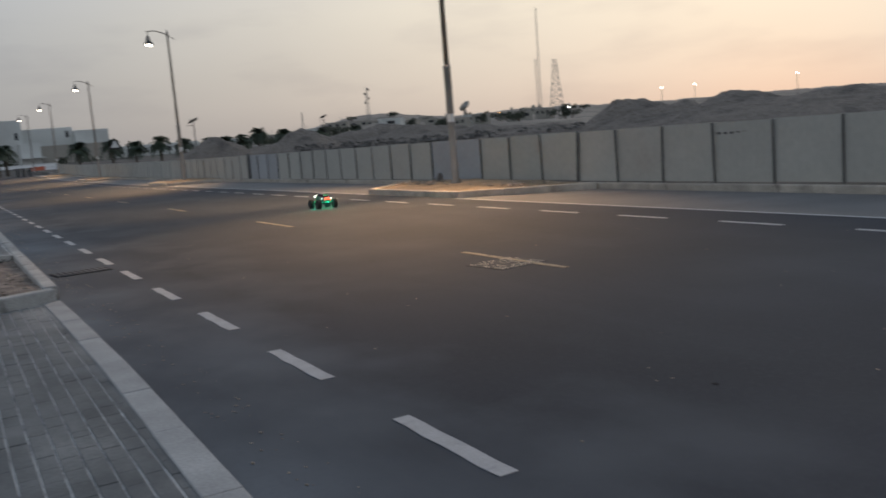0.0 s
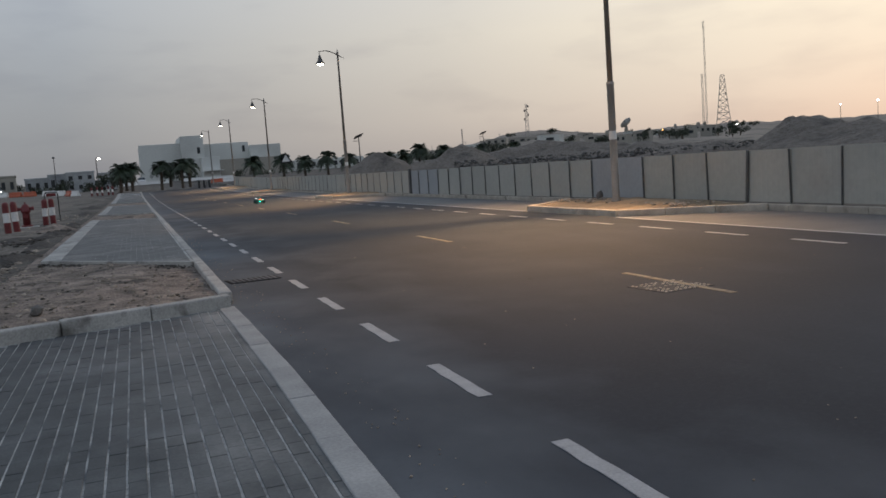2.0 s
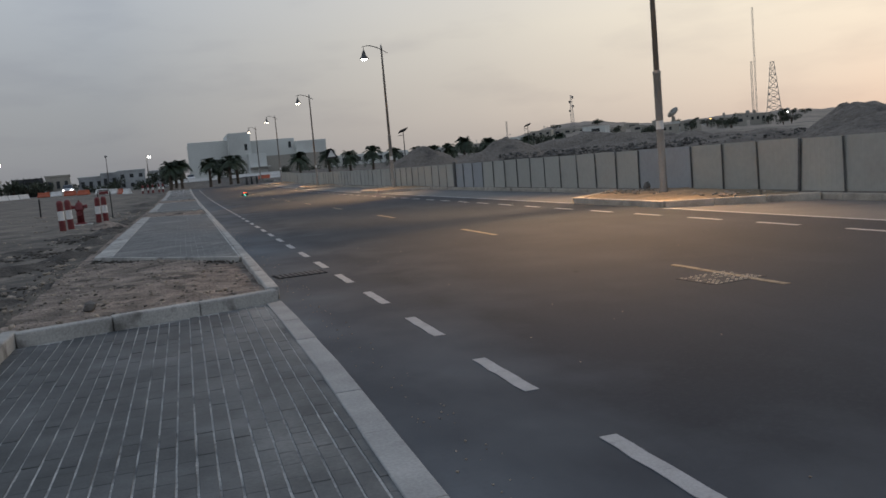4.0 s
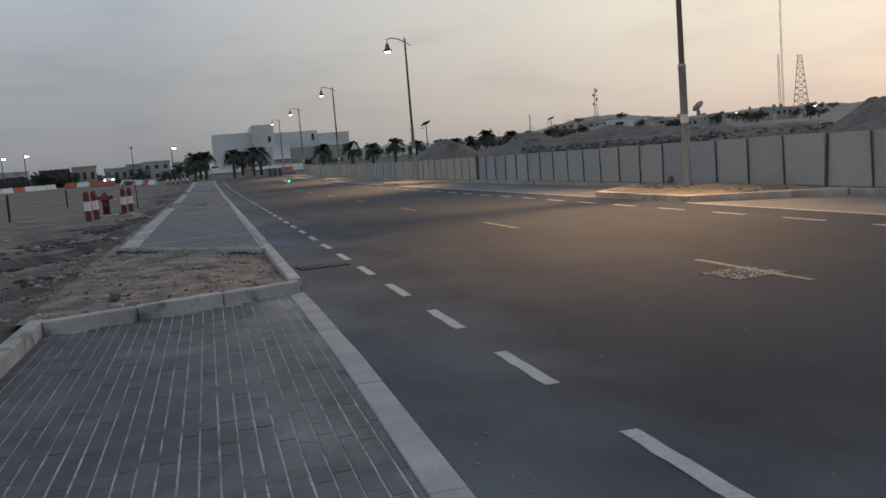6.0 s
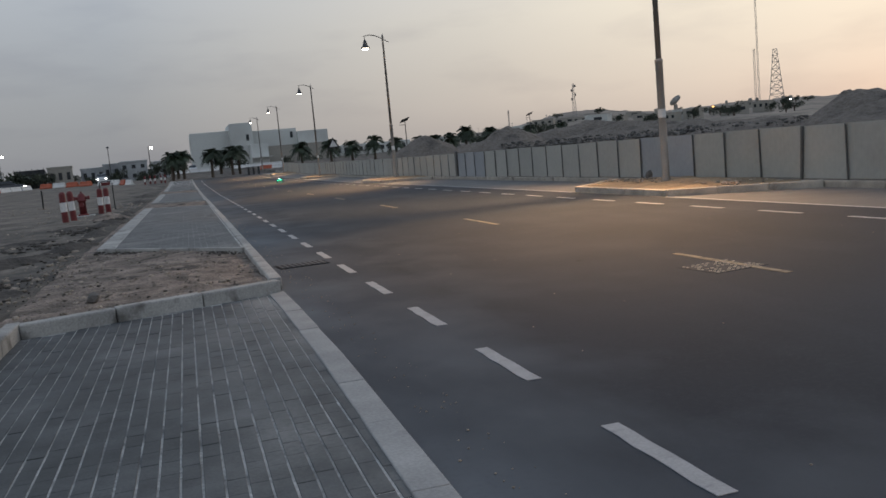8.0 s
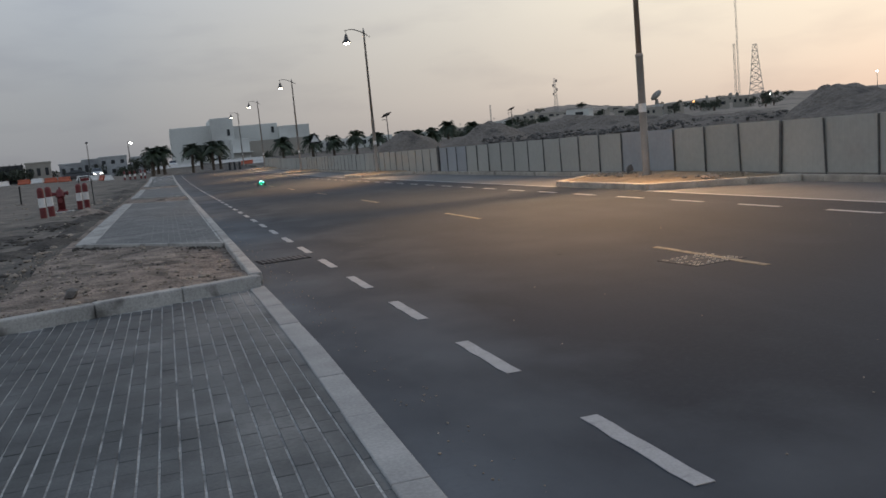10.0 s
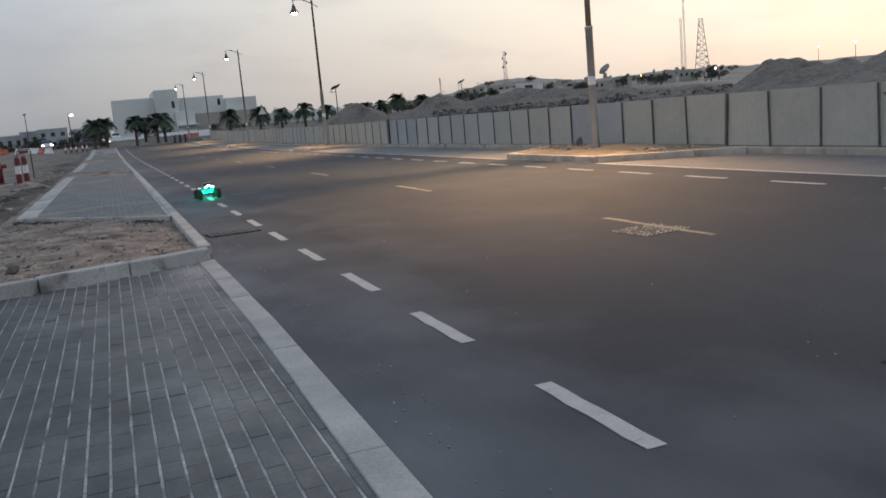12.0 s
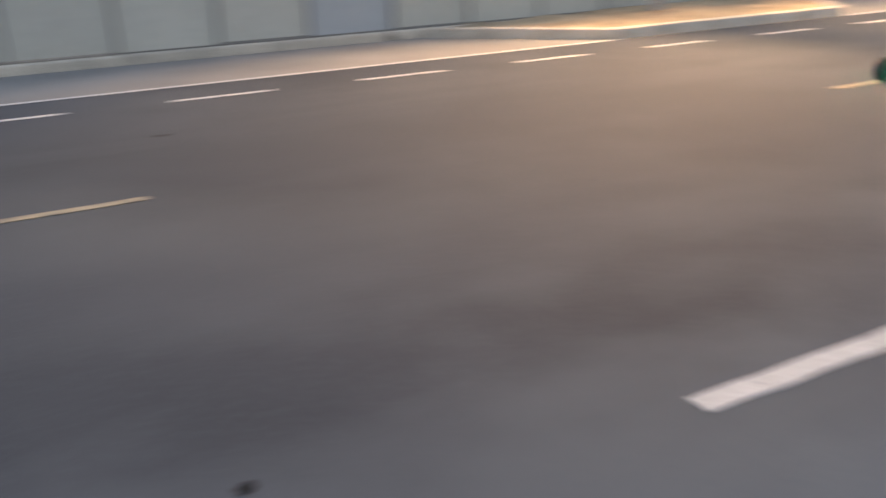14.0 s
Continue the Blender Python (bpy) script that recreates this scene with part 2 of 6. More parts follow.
M = dict(
    asphalt=material("asphalt", (0.020, 0.026, 0.037), 0.85, var=0.16, scale=0.35, fine=180, bump=0.12, dist=0.003, tint=(0.028, 0.034, 0.045), patch=((0.043, 0.050, 0.060), 0.30, 0.54, 0.74), spec=0.3),
    gutter=material("dusty_asphalt", (0.062, 0.066, 0.074), 0.75, var=0.2, scale=1.3, fine=120, bump=0.5, dist=0.004, tint=(0.085, 0.088, 0.094), patch=((0.17, 0.17, 0.165), 0.55, 0.57, 0.72)),
    bay=material("grey_paving", (0.16, 0.155, 0.15), 0.85, var=0.14, scale=0.8, fine=30, bump=0.3),
    paint=material("white_road_paint", (0.375, 0.375, 0.38), 0.7, var=0.12, scale=6, fine=80, bump=0.2, dist=0.003, patch=((0.28, 0.28, 0.29), 14.0, 0.60, 0.74)),
    yellow=material("yellow_road_paint", (0.235, 0.195, 0.13), 0.7, var=0.14, scale=6, fine=80, bump=0.2, dist=0.003, patch=((0.09, 0.078, 0.06), 9.0, 0.50, 0.66)),
    dirt=material("sandy_dirt", (0.150, 0.128, 0.106), 0.95, var=0.24, scale=0.5, fine=9, bump=0.9, dist=0.05, tint=(0.185, 0.158, 0.130), patch=((0.095, 0.082, 0.069), 0.55, 0.54, 0.70)),
    soil=material("stony_soil", (0.185, 0.148, 0.122), 0.95, var=0.30, scale=2.2, fine=26, bump=1.0, dist=0.05, tint=(0.29, 0.232, 0.19), patch=((0.085, 0.070, 0.058), 2.4, 0.55, 0.66)),
    sand=material("pale_sand", (0.27, 0.20, 0.125), 0.95, var=0.2, scale=1.5, fine=25, bump=0.8, dist=0.03, tint=(0.34, 0.255, 0.16)),
    heap=material("grey_spoil", (0.215, 0.183, 0.153), 0.95, var=0.2, scale=0.35, fine=4.0, bump=1.0, dist=0.25, tint=(0.165, 0.142, 0.12), patch=((0.10, 0.086, 0.074), 0.7, 0.52, 0.70)),
    hill=material("far_hill", (0.215, 0.185, 0.158), 0.95, var=0.15, scale=0.03, fine=0.4, bump=0.0, tint=(0.26, 0.225, 0.19), patch=((0.11, 0.10, 0.085), 0.06, 0.55, 0.66)),
    rock=material("dark_rock", (0.115, 0.107, 0.10), 0.9, var=0.25, scale=5, fine=30, bump=0.6, dist=0.02, rand=0.35, island=True),
    edging=material("dusty_edging_concrete", (0.325, 0.325, 0.318), 0.9, var=0.12, scale=2.2, fine=50, bump=0.35, dist=0.005, tint=(0.365, 0.362, 0.352), patch=((0.17, 0.172, 0.174), 2.0, 0.60, 0.78), rand=0.06),
    # kerb concrete near the lamps: their warm light is put into its colour
    kerb_lamplit=material("lamplit_kerb_concrete", (0.37, 0.335, 0.285), 0.85, var=0.18, scale=2.2, fine=50, bump=0.4, dist=0.006, tint=(0.43, 0.385, 0.325), patch=((0.17, 0.145, 0.12), 1.8, 0.58, 0.70), rand=0.12),
    kerb=material("kerb_concrete", (0.345, 0.335, 0.315), 0.85, var=0.18, scale=2.2, fine=50, bump=0.4, dist=0.006, tint=(0.40, 0.385, 0.36), patch=((0.15, 0.142, 0.13), 2.6, 0.58, 0.68), rand=0.1),
    paver=material("grey_block_paver", (0.060, 0.067, 0.071), 0.85, var=0.18, scale=3.0, fine=70, bump=0.45, dist=0.004, tint=(0.082, 0.089, 0.092), rand=0.10, patch=((0.16, 0.166, 0.17), 0.9, 0.54, 0.78)),
    paver_rest=material("grey_block_paving", (0.060, 0.067, 0.071), 0.85, var=0.18, scale=3.0, fine=70, bump=0.45, dist=0.004, tint=(0.082, 0.089, 0.092), rand=0.10, island=True, patch=((0.16, 0.166, 0.17), 0.9, 0.54, 0.78)),
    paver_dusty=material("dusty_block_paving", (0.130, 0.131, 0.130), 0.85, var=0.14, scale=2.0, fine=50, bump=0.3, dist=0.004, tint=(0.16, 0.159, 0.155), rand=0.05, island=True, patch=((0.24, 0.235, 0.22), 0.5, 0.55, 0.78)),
    joint=material("joint_sand", (0.42, 0.415, 0.395), 0.95, var=0.35, scale=4.0, fine=45, bump=0.4, dist=0.004, patch=((0.14, 0.145, 0.15), 2.6, 0.50, 0.68)),
    fence=material("cream_sheet", (0.395, 0.385, 0.345), 0.65, var=0.05, scale=0.9, fine=9, bump=0.04, dist=0.01, rand=0.05, patch=((0.37, 0.345, 0.305), 0.8, 0.60, 0.78)),
    fence_blue=material("blue_grey_sheet", (0.335, 0.345, 0.355), 0.65, var=0.05, scale=0.9, fine=9, bump=0.04, dist=0.01, rand=0.05),
    post=material("dark_steel", (0.115, 0.113, 0.112), 0.5, 0.6, var=0.2, scale=6, fine=60),
    pole=material("brown_grey_pole", (0.28, 0.255, 0.23), 0.45, 0.4, var=0.12, scale=2, fine=40, bump=0.1),
    shade=material("lamp_shade_metal", (0.10, 0.095, 0.09), 0.45, 0.6, var=0.1),
    glow=material("lamp_glass", (0.9, 0.85, 0.75), 0.4, var=0.02, bump=0.0, emit=(1.0, 0.86, 0.66), strength=9.0),
    glow_white=material("white_light", (0.9, 0.9, 0.9), 0.4, var=0.02, bump=0.0, emit=(1.0, 0.97, 0.9), strength=9.0),
    glow_orange=material("orange_light", (0.9, 0.5, 0.2), 0.4, var=0.02, bump=0.0, emit=(1.0, 0.45, 0.12), strength=6.0),
    red=material("red_paint", (0.155, 0.022, 0.024), 0.5, var=0.18, scale=3, fine=40, bump=0.15),
    white=material("white_paint", (0.72, 0.71, 0.69), 0.55, var=0.1, scale=3, fine=40, bump=0.12, patch=((0.45, 0.43, 0.40), 3.0, 0.6, 0.75)),
    orange=material("orange_plastic", (0.45, 0.10, 0.045), 0.5, var=0.15, scale=2, fine=30),
    black=material("black_metal", (0.025, 0.025, 0.027), 0.5, 0.3, var=0.2, scale=6, fine=60),
    facade=material("white_render", (0.63, 0.64, 0.61), 0.85, var=0.06, scale=0.12, fine=3.0, bump=0.1, patch=((0.44, 0.44, 0.42), 0.08, 0.5, 0.75)),
    villa=material("weathered_white_wall", (0.40, 0.415, 0.425), 0.85, var=0.14, scale=0.35, fine=3.0, bump=0.1, patch=((0.20, 0.21, 0.22), 0.25, 0.52, 0.70)),
    facade_tan=material("beige_render", (0.34, 0.32, 0.28), 0.85, var=0.08, scale=0.12, fine=3.0, bump=0.1),
    dark_wall=material("dark_mesh_wall", (0.05, 0.052, 0.055), 0.8, var=0.3, scale=0.5, fine=3.0),
    window=material("dark_glass", (0.03, 0.035, 0.04), 0.12, var=0.1, bump=0.0),
    trunk=material("palm_trunk", (0.11, 0.085, 0.065), 0.95, var=0.3, scale=3, fine=20, bump=0.9, dist=0.05),
    frond=material("palm_leaf", (0.045, 0.062, 0.035), 0.6, var=0.3, scale=1.0, fine=8, bump=0.2, rand=0.3, island=True),
    leaf=material("dark_shrub_leaf", (0.045, 0.055, 0.035), 0.7, var=0.3, scale=1.0, fine=6, bump=0.2, rand=0.35, island=True),
    cover=material("worn_cover_iron", (0.34, 0.325, 0.29), 0.6, 0.3, var=0.25, scale=6, fine=50, bump=0.4),
    cover_plate=material('worn_cover_plate', (0.030, 0.033, 0.038), 0.8, 0.1, var=0.3, scale=8, fine=40, bump=0.4),
    dark_soil=material('dark_loose_soil', (0.055, 0.048, 0.042), 0.95, var=0.3, scale=2.0, fine=18, bump=1.0, dist=0.05, tint=(0.09, 0.078, 0.066)),
    # steel of the far masts, with distance haze painted in as paler grey
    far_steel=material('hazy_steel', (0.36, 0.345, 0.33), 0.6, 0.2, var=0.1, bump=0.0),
    tyre=material("black_rubber", (0.018, 0.018, 0.019), 0.8, var=0.2, scale=20, fine=150, bump=0.5, dist=0.003, rides=True),
    oil=material('oil_and_pit_shade', (0.011, 0.012, 0.014), 0.9, var=0.3, scale=20, fine=80, bump=0.0, spec=0.15),
    shell=material("green_chrome_shell", (0.025, 0.17, 0.115), 0.3, 0.4, var=0.25, scale=14, fine=60, bump=0.05, rides=True),
    shell_black=material("black_shell", (0.02, 0.022, 0.024), 0.25, var=0.1, bump=0.0, rides=True),
    shell_white=material("white_shell", (0.75, 0.75, 0.74), 0.3, var=0.05, bump=0.0, rides=True),
    shell_grey=material("grey_shell", (0.22, 0.23, 0.23), 0.3, var=0.08, bump=0.0, rides=True),
    glass=material("tinted_glass", (0.012, 0.014, 0.018), 0.08, var=0.05, bump=0.0, rides=True),
    led_green=material("green_led", (0.1, 0.9, 0.5), 0.4, var=0.02, bump=0.0, emit=(0.0, 1.0, 0.50), strength=150.0, rides=True),
    glow_green=material("dim_green_glow", (0.05, 0.5, 0.3), 0.4, var=0.02, bump=0.0, emit=(0.0, 1.0, 0.30), strength=0.5, rides=True),
    led_white=material("white_led", (0.9, 0.95, 0.95), 0.4, var=0.02, bump=0.0, emit=(0.82, 1.0, 0.95), strength=9.0, rides=True),
    led_red=material("red_led", (0.9, 0.1, 0.05), 0.4, var=0.02, bump=0.0, emit=(1.0, 0.07, 0.03), strength=10.0, rides=True),
    rubble=material("pale_rubble", (0.30, 0.25, 0.20), 0.9, var=0.2, scale=8, fine=40, bump=0.5, dist=0.01, rand=0.35, island=True),
    car_white=material("white_car_paint", (0.62, 0.62, 0.62), 0.3, var=0.04, bump=0.0),
    car_dark=material("dark_car_paint", (0.05, 0.05, 0.055), 0.3, var=0.06, bump=0.0),
)


def worn_road(m):
    """Pale dust drifted against the kerb, and a mottle of worn binder all over the asphalt."""
    nt = m.node_tree
    N, L = nt.nodes.new, nt.links.new
    b = nt.nodes["Principled BSDF"]
    src = b.inputs["Base Color"].links[0].from_socket
    tc, sep = N("ShaderNodeTexCoord"), N("ShaderNodeSeparateXYZ")
    L(tc.outputs["Object"], sep.inputs[0])

    def span(v, a, z, lo, hi):
        r = N("ShaderNodeMapRange")
        for key, q in (("From Min", a), ("From Max", z), ("To Min", lo), ("To Max", hi)):
            r.inputs[key].default_value = q
        L(v, r.inputs["Value"])
        return r.outputs[0]

    def noisy(scale, detail, stretch):
        mp, n = N("ShaderNodeMapping"), N("ShaderNodeTexNoise")
        mp.inputs["Scale"].default_value = stretch
        L(tc.outputs["Object"], mp.inputs[0])
        L(mp.outputs[0], n.inputs["Vector"])
        n.inputs["Scale"].default_value, n.inputs["Detail"].default_value = scale, detail
        return n.outputs["Fac"]

    def times(a, c):
        n = N("ShaderNodeMath")
        n.operation = "MULTIPLY"
        L(a, n.inputs[0])
        L(c, n.inputs[1])
        return n.outputs[0]

    def lay(fac, under, colour):
        n = N("ShaderNodeMix")
        n.data_type = "RGBA"
        L(fac, n.inputs["Factor"])
        L(under, n.inputs[6])
        n.inputs[7].default_value = (*colour, 1)
        return n.outputs[2]

    c = lay(times(span(sep.outputs[0], 0.95, 2.4, 1.0, 0.0), span(noisy(0.55, 9.0, (1, 0.6, 1)), 0.43, 0.66, 0.25, 1.0)), src, (0.145, 0.163, 0.183))
    c = lay(times(span(sep.outputs[0], 1.2, 4.0, 0.9, 0.0), span(noisy(0.8, 10.0, (1, 0.7, 1)), 0.46, 0.66, 0.0, 1.0)), c, (0.098, 0.110, 0.124))
    c = lay(span(noisy(0.5, 10.0, (1.6, 0.35, 1)), 0.52, 0.78, 0.0, 0.45), c, (0.058, 0.066, 0.078))
    c = lay(span(noisy(26.0, 5.0, (1, 1, 1)), 0.50, 0.75, 0.0, 0.30), c, (0.060, 0.070, 0.084))
    c = lay(span(noisy(210.0, 2.0, (1, 1, 1)), 0.62, 0.72, 0.0, 0.45), c, (0.14, 0.14, 0.14))
    L(c, b.inputs["Base Color"])


worn_road(M["asphalt"])


def dusty_paving(m):
    """Pale dust swept towards the edging and lying in drifts over the blocks."""
    nt = m.node_tree
    N, L = nt.nodes.new, nt.links.new
    b = nt.nodes["Principled BSDF"]
    src = b.inputs["Base Color"].links[0].from_socket
    geo, sep = N("ShaderNodeNewGeometry"), N("ShaderNodeSeparateXYZ")
    L(geo.outputs["Position"], sep.inputs[0])

    def span(v, a, z, lo, hi):
        r = N("ShaderNodeMapRange")
        for key, q in (("From Min", a), ("From Max", z), ("To Min", lo), ("To Max", hi)):
            r.inputs[key].default_value = q
        L(v, r.inputs["Value"])
        return r.outputs[0]

    def noisy(scale, detail, stretch):
        mp, n = N("ShaderNodeMapping"), N("ShaderNodeTexNoise")
        mp.inputs["Scale"].default_value = stretch
        L(geo.outputs["Position"], mp.inputs[0])
        L(mp.outputs[0], n.inputs["Vector"])
        n.inputs["Scale"].default_value, n.inputs["Detail"].default_value = scale, detail
        return n.outputs["Fac"]

    def math_(op, a, c):
        n = N("ShaderNodeMath")
        n.operation = op
        for i, v in enumerate((a, c)):
            if isinstance(v, float):
                n.inputs[i].default_value = v
            else:
                L(v, n.inputs[i])
        return n.outputs[0]

    band = span(sep.outputs[0], -0.55, 0.55, 0.06, 1.0)
    drift = span(noisy(1.1, 8.0, (1.0, 0.55, 1.0)), 0.40, 0.66, 0.10, 1.0)
    fine = span(noisy(38.0, 4.0, (1.0, 1.0, 1.0)), 0.3, 0.7, 0.55, 1.0)
    fac = math_("MULTIPLY", math_("MULTIPLY", band, drift), fine)
    n = N("ShaderNodeMix")
    n.data_type = "RGBA"
    L(fac, n.inputs["Factor"])
    L(src, n.inputs[6])
    n.inputs[7].default_value = (0.30, 0.298, 0.285, 1)
    L(n.outputs[2], b.inputs["Base Color"])


def soiled_ground(m):
    """Dark turned soil lying along the pavement and straggling out over the sand."""
    nt = m.node_tree
    N, L = nt.nodes.new, nt.links.new
    b = nt.nodes["Principled BSDF"]
    src = b.inputs["Base Color"].links[0].from_socket
    geo, sep = N("ShaderNodeNewGeometry"), N("ShaderNodeSeparateXYZ")
    L(geo.outputs["Position"], sep.inputs[0])
    mp, nz = N("ShaderNodeMapping"), N("ShaderNodeTexNoise")
    mp.inputs["Scale"].default_value = (1.0, 0.45, 1.0)
    mp.inputs["Rotation"].default_value = (0, 0, 0.35)
    L(geo.outputs["Position"], mp.inputs[0])
    L(mp.outputs[0], nz.inputs["Vector"])
    nz.inputs["Scale"].default_value, nz.inputs["Detail"].default_value, nz.inputs["Roughness"].default_value = 0.62, 9.0, 0.65

    def span(v, a, z, lo, hi):
        r = N("ShaderNodeMapRange")
        for key, q in (("From Min", a), ("From Max", z), ("To Min", lo), ("To Max", hi)):
            r.inputs[key].default_value = q
        L(v, r.inputs["Value"])
        return r.outputs[0]

    band = span(sep.outputs[0], -6.5, -2.6, 0.0, 0.17)
    add = N("ShaderNodeMath")
    L(band, add.inputs[0])
    L(nz.outputs["Fac"], add.inputs[1])
    n = N("ShaderNodeMix")
    n.data_type = "RGBA"
    L(span(add.outputs[0], 0.56, 0.70, 0.0, 0.85), n.inputs["Factor"])
    L(src, n.inputs[6])
    n.inputs[7].default_value = (0.055, 0.05, 0.045, 1)
    L(n.outputs[2], b.inputs["Base Color"])


soiled_ground(M["dirt"])
dusty_paving(M["paver"])
dusty_paving(M["paver_rest"])


# ---- building helpers ----
def part(name, bm, mat, parent=None, label="", smooth=False):
    """Links a bmesh as one mesh object, under a thing or a part."""
    me = bpy.data.meshes.new(name)
    bm.to_mesh(me)
    bm.free()
    me.materials.append(M[mat])
    if smooth:
        for p in me.polygons:
            p.use_smooth = True
    ob = new(name, me)
    if parent:
        ob.parent = parent
    if label:
        ob["label"] = label
    return ob


def share(name, me, parent, m):
    """One more object on the same mesh, under parent, at the pose m."""
    ob = new(name, me)
    ob.parent = parent
    ob.matrix_basis = m
    return ob


def add_box(bm, c, s, m=None, bevel=0.0, seg=1):
    r = bmesh.ops.create_cube(bm, size=1.0)
    vs = r["verts"]
    for v in vs:
        v.co = Vector((v.co.x * s[0] + c[0], v.co.y * s[1] + c[1], v.co.z * s[2] + c[2]))
        if m is not None:
            v.co = m @ v.co
    if bevel:
        es = list({e for v in vs for e in v.link_edges})
        bmesh.ops.bevel(bm, geom=es, offset=bevel, segments=seg, affect="EDGES", profile=0.5)
    return bm


def box(c, s, m=None, bevel=0.0, seg=1):
    return add_box(bmesh.new(), c, s, m, bevel, seg)


def add_lathe(bm, prof, seg=16, m=None):
    """A turned body: prof holds (radius, height) from bottom to top."""
    rings = []
    for r, z in prof:
        ring = []
        for i in range(seg):
            a = 2 * math.pi * i / seg
            co = Vector((r * math.cos(a), r * math.sin(a), z))
            ring.append(bm.verts.new(m @ co if m is not None else co))
        rings.append(ring)
    for a, b in zip(rings, rings[1:]):
        for i in range(seg):
            bm.faces.new((a[i], a[(i + 1) % seg], b[(i + 1) % seg], b[i]))
    bm.faces.new(list(reversed(rings[0])))
    bm.faces.new(rings[-1])
    return bm


def lathe(prof, seg=16, m=None):
    return add_lathe(bmesh.new(), prof, seg, m)


def add_tube(bm, pts, rad, seg=8):
    """A round bar through pts; rad is one radius or one for each point."""
    pts = [Vector(p) for p in pts]
    rads = rad if isinstance(rad, (list, tuple)) else [rad] * len(pts)
    rings = []
    for i, p in enumerate(pts):
        d = (pts[min(i + 1, len(pts) - 1)] - pts[max(i - 1, 0)]).normalized()
        q = d.to_track_quat("Z", "Y")
        rings.append([bm.verts.new(p + q @ Vector((rads[i] * math.cos(2 * math.pi * k / seg), rads[i] * math.sin(2 * math.pi * k / seg), 0))) for k in range(seg)])
    for a, b in zip(rings, rings[1:]):
        for k in range(seg):
            bm.faces.new((a[k], a[(k + 1) % seg], b[(k + 1) % seg], b[k]))
    bm.faces.new(list(reversed(rings[0])))
    bm.faces.new(rings[-1])
    return bm


def tube(pts, rad, seg=8):
    return add_tube(bmesh.new(), pts, rad, seg)


def empty(name, m=None, label="", category="", group="", kind=""):
    ob = new(name)
    if m is not None:
        ob.matrix_basis = m
    return tagged(ob, label, category, group, kind)


def rise(y):
    """The height of the road along its length: a shallow dip, then a gentle climb."""
    dip = -0.07 * math.exp(-((y - 57) / 20) ** 2)
    return dip + (0.0 if y < 80 else 0.0003375 * (y - 80) ** 2 if y < 100 else 0.135 + 0.0135 * (min(y, 320) - 100))


def lerp_list(a, b, step):
    n = max(1, round((b - a) / step))
    return [a + (b - a) * i / n for i in range(n + 1)]


def strip(name, x0, x1, ys, z, mat, cuts=2):
    """A ribbon along the road between x0 and x1."""
    bm = bmesh.new()
    xs = [x0 + (x1 - x0) * i / cuts for i in range(cuts + 1)]
    rows = [[bm.verts.new((x, y, rise(y) + z)) for x in xs] for y in ys]
    for a, b in zip(rows, rows[1:]):
        for i in range(cuts):
            bm.faces.new((a[i], a[i + 1], b[i + 1], b[i]))
    return part(name, bm, mat)


# ---- ground, road and kerbs ----
BAY_LINE, BAY_BACK, FENCE_X = 9.82, 12.26, 12.50


def ground_z(x, y):
    n = noise.noise(Vector((x * 0.35, y * 0.35, 0.0))) * 0.05 + noise.noise(Vector((x * 0.06, y * 0.06, 3.0))) * 0.10
    if -2.05 < x < 12.45:
        return rise(y) - 0.14
    if x <= -2.05:
        out = min(-x - 2, 60.0)
        return rise(y) + 0.06 + 0.017 * out + n * min(1.0, (out + 0.1) / 2)
    return rise(y) + 0.09 + n * min(1.0, (x - 12.45) / 4)


def build_ground():
    def axis(core):
        far = [90, 120, 170, 250, 380, 600, 1000, 1800, 3200, 4600]
        return sorted([-f for f in far] + core + far)
    xs = axis([-70, -55, -45, -37, -30, -25, -21, -18, -16] + [-14 + 0.5 * i for i in range(24)] + [-2.06, -2.04, 4, 12.44, 12.46, 13, 15, 18, 22, 27, 33, 40, 50, 65])
    ys = axis([-70, -50, -35, -25, -15, -8, -4] + [0.8 * i for i in range(70)] + [58, 62, 66, 70, 75, 80])
    bm = bmesh.new()
    grid = [[bm.verts.new((x, y, ground_z(x, y))) for x in xs] for y in ys]
    for a, b in zip(grid, grid[1:]):
        for i in range(len(xs) - 1):
            bm.faces.new((a[i], a[i + 1], b[i + 1], b[i]))
    return tagged(part("ground", bm, "dirt", smooth=True), "pale sandy desert ground with darker trodden dirt", "ground", kind="structure")


build_ground()
YS = lerp_list(-120, 0, 6) + lerp_list(3, 120, 3)
road = tagged(strip("road", 0.72, BAY_LINE, YS, 0.0, "asphalt", cuts=4), "dark worn asphalt two-lane road", "road", kind="structure")
bay = tagged(strip("parking_bay", BAY_LINE, BAY_BACK + 0.01, [y for y in YS if y < 140], 0.0, "bay"), "grey paved parking bays beside the fence", "parking bay", kind="structure")


def dash_mesh(name, w, length, mat):
    bm = bmesh.new()
    n = 6
    rows = []
    for i in range(n + 1):
        y = -length * i / n
        j = 0.006 * math.sin(i * 2.3)
        rows.append([bm.verts.new((j, y, 0)), bm.verts.new((w + j * 0.6, y, 0))])
    for a, b in zip(rows, rows[1:]):
        bm.faces.new((b[0], b[1], a[1], a[0]))
    top = bm.faces[:]
    r = bmesh.ops.extrude_face_region(bm, geom=top)
    for v in [g for g in r["geom"] if isinstance(g, bmesh.types.BMVert)]:
        v.co.z += 0.004
    me = bpy.data.meshes.new(name)
    bm.to_mesh(me)
    bm.free()
    me.materials.append(M[mat])
    return me


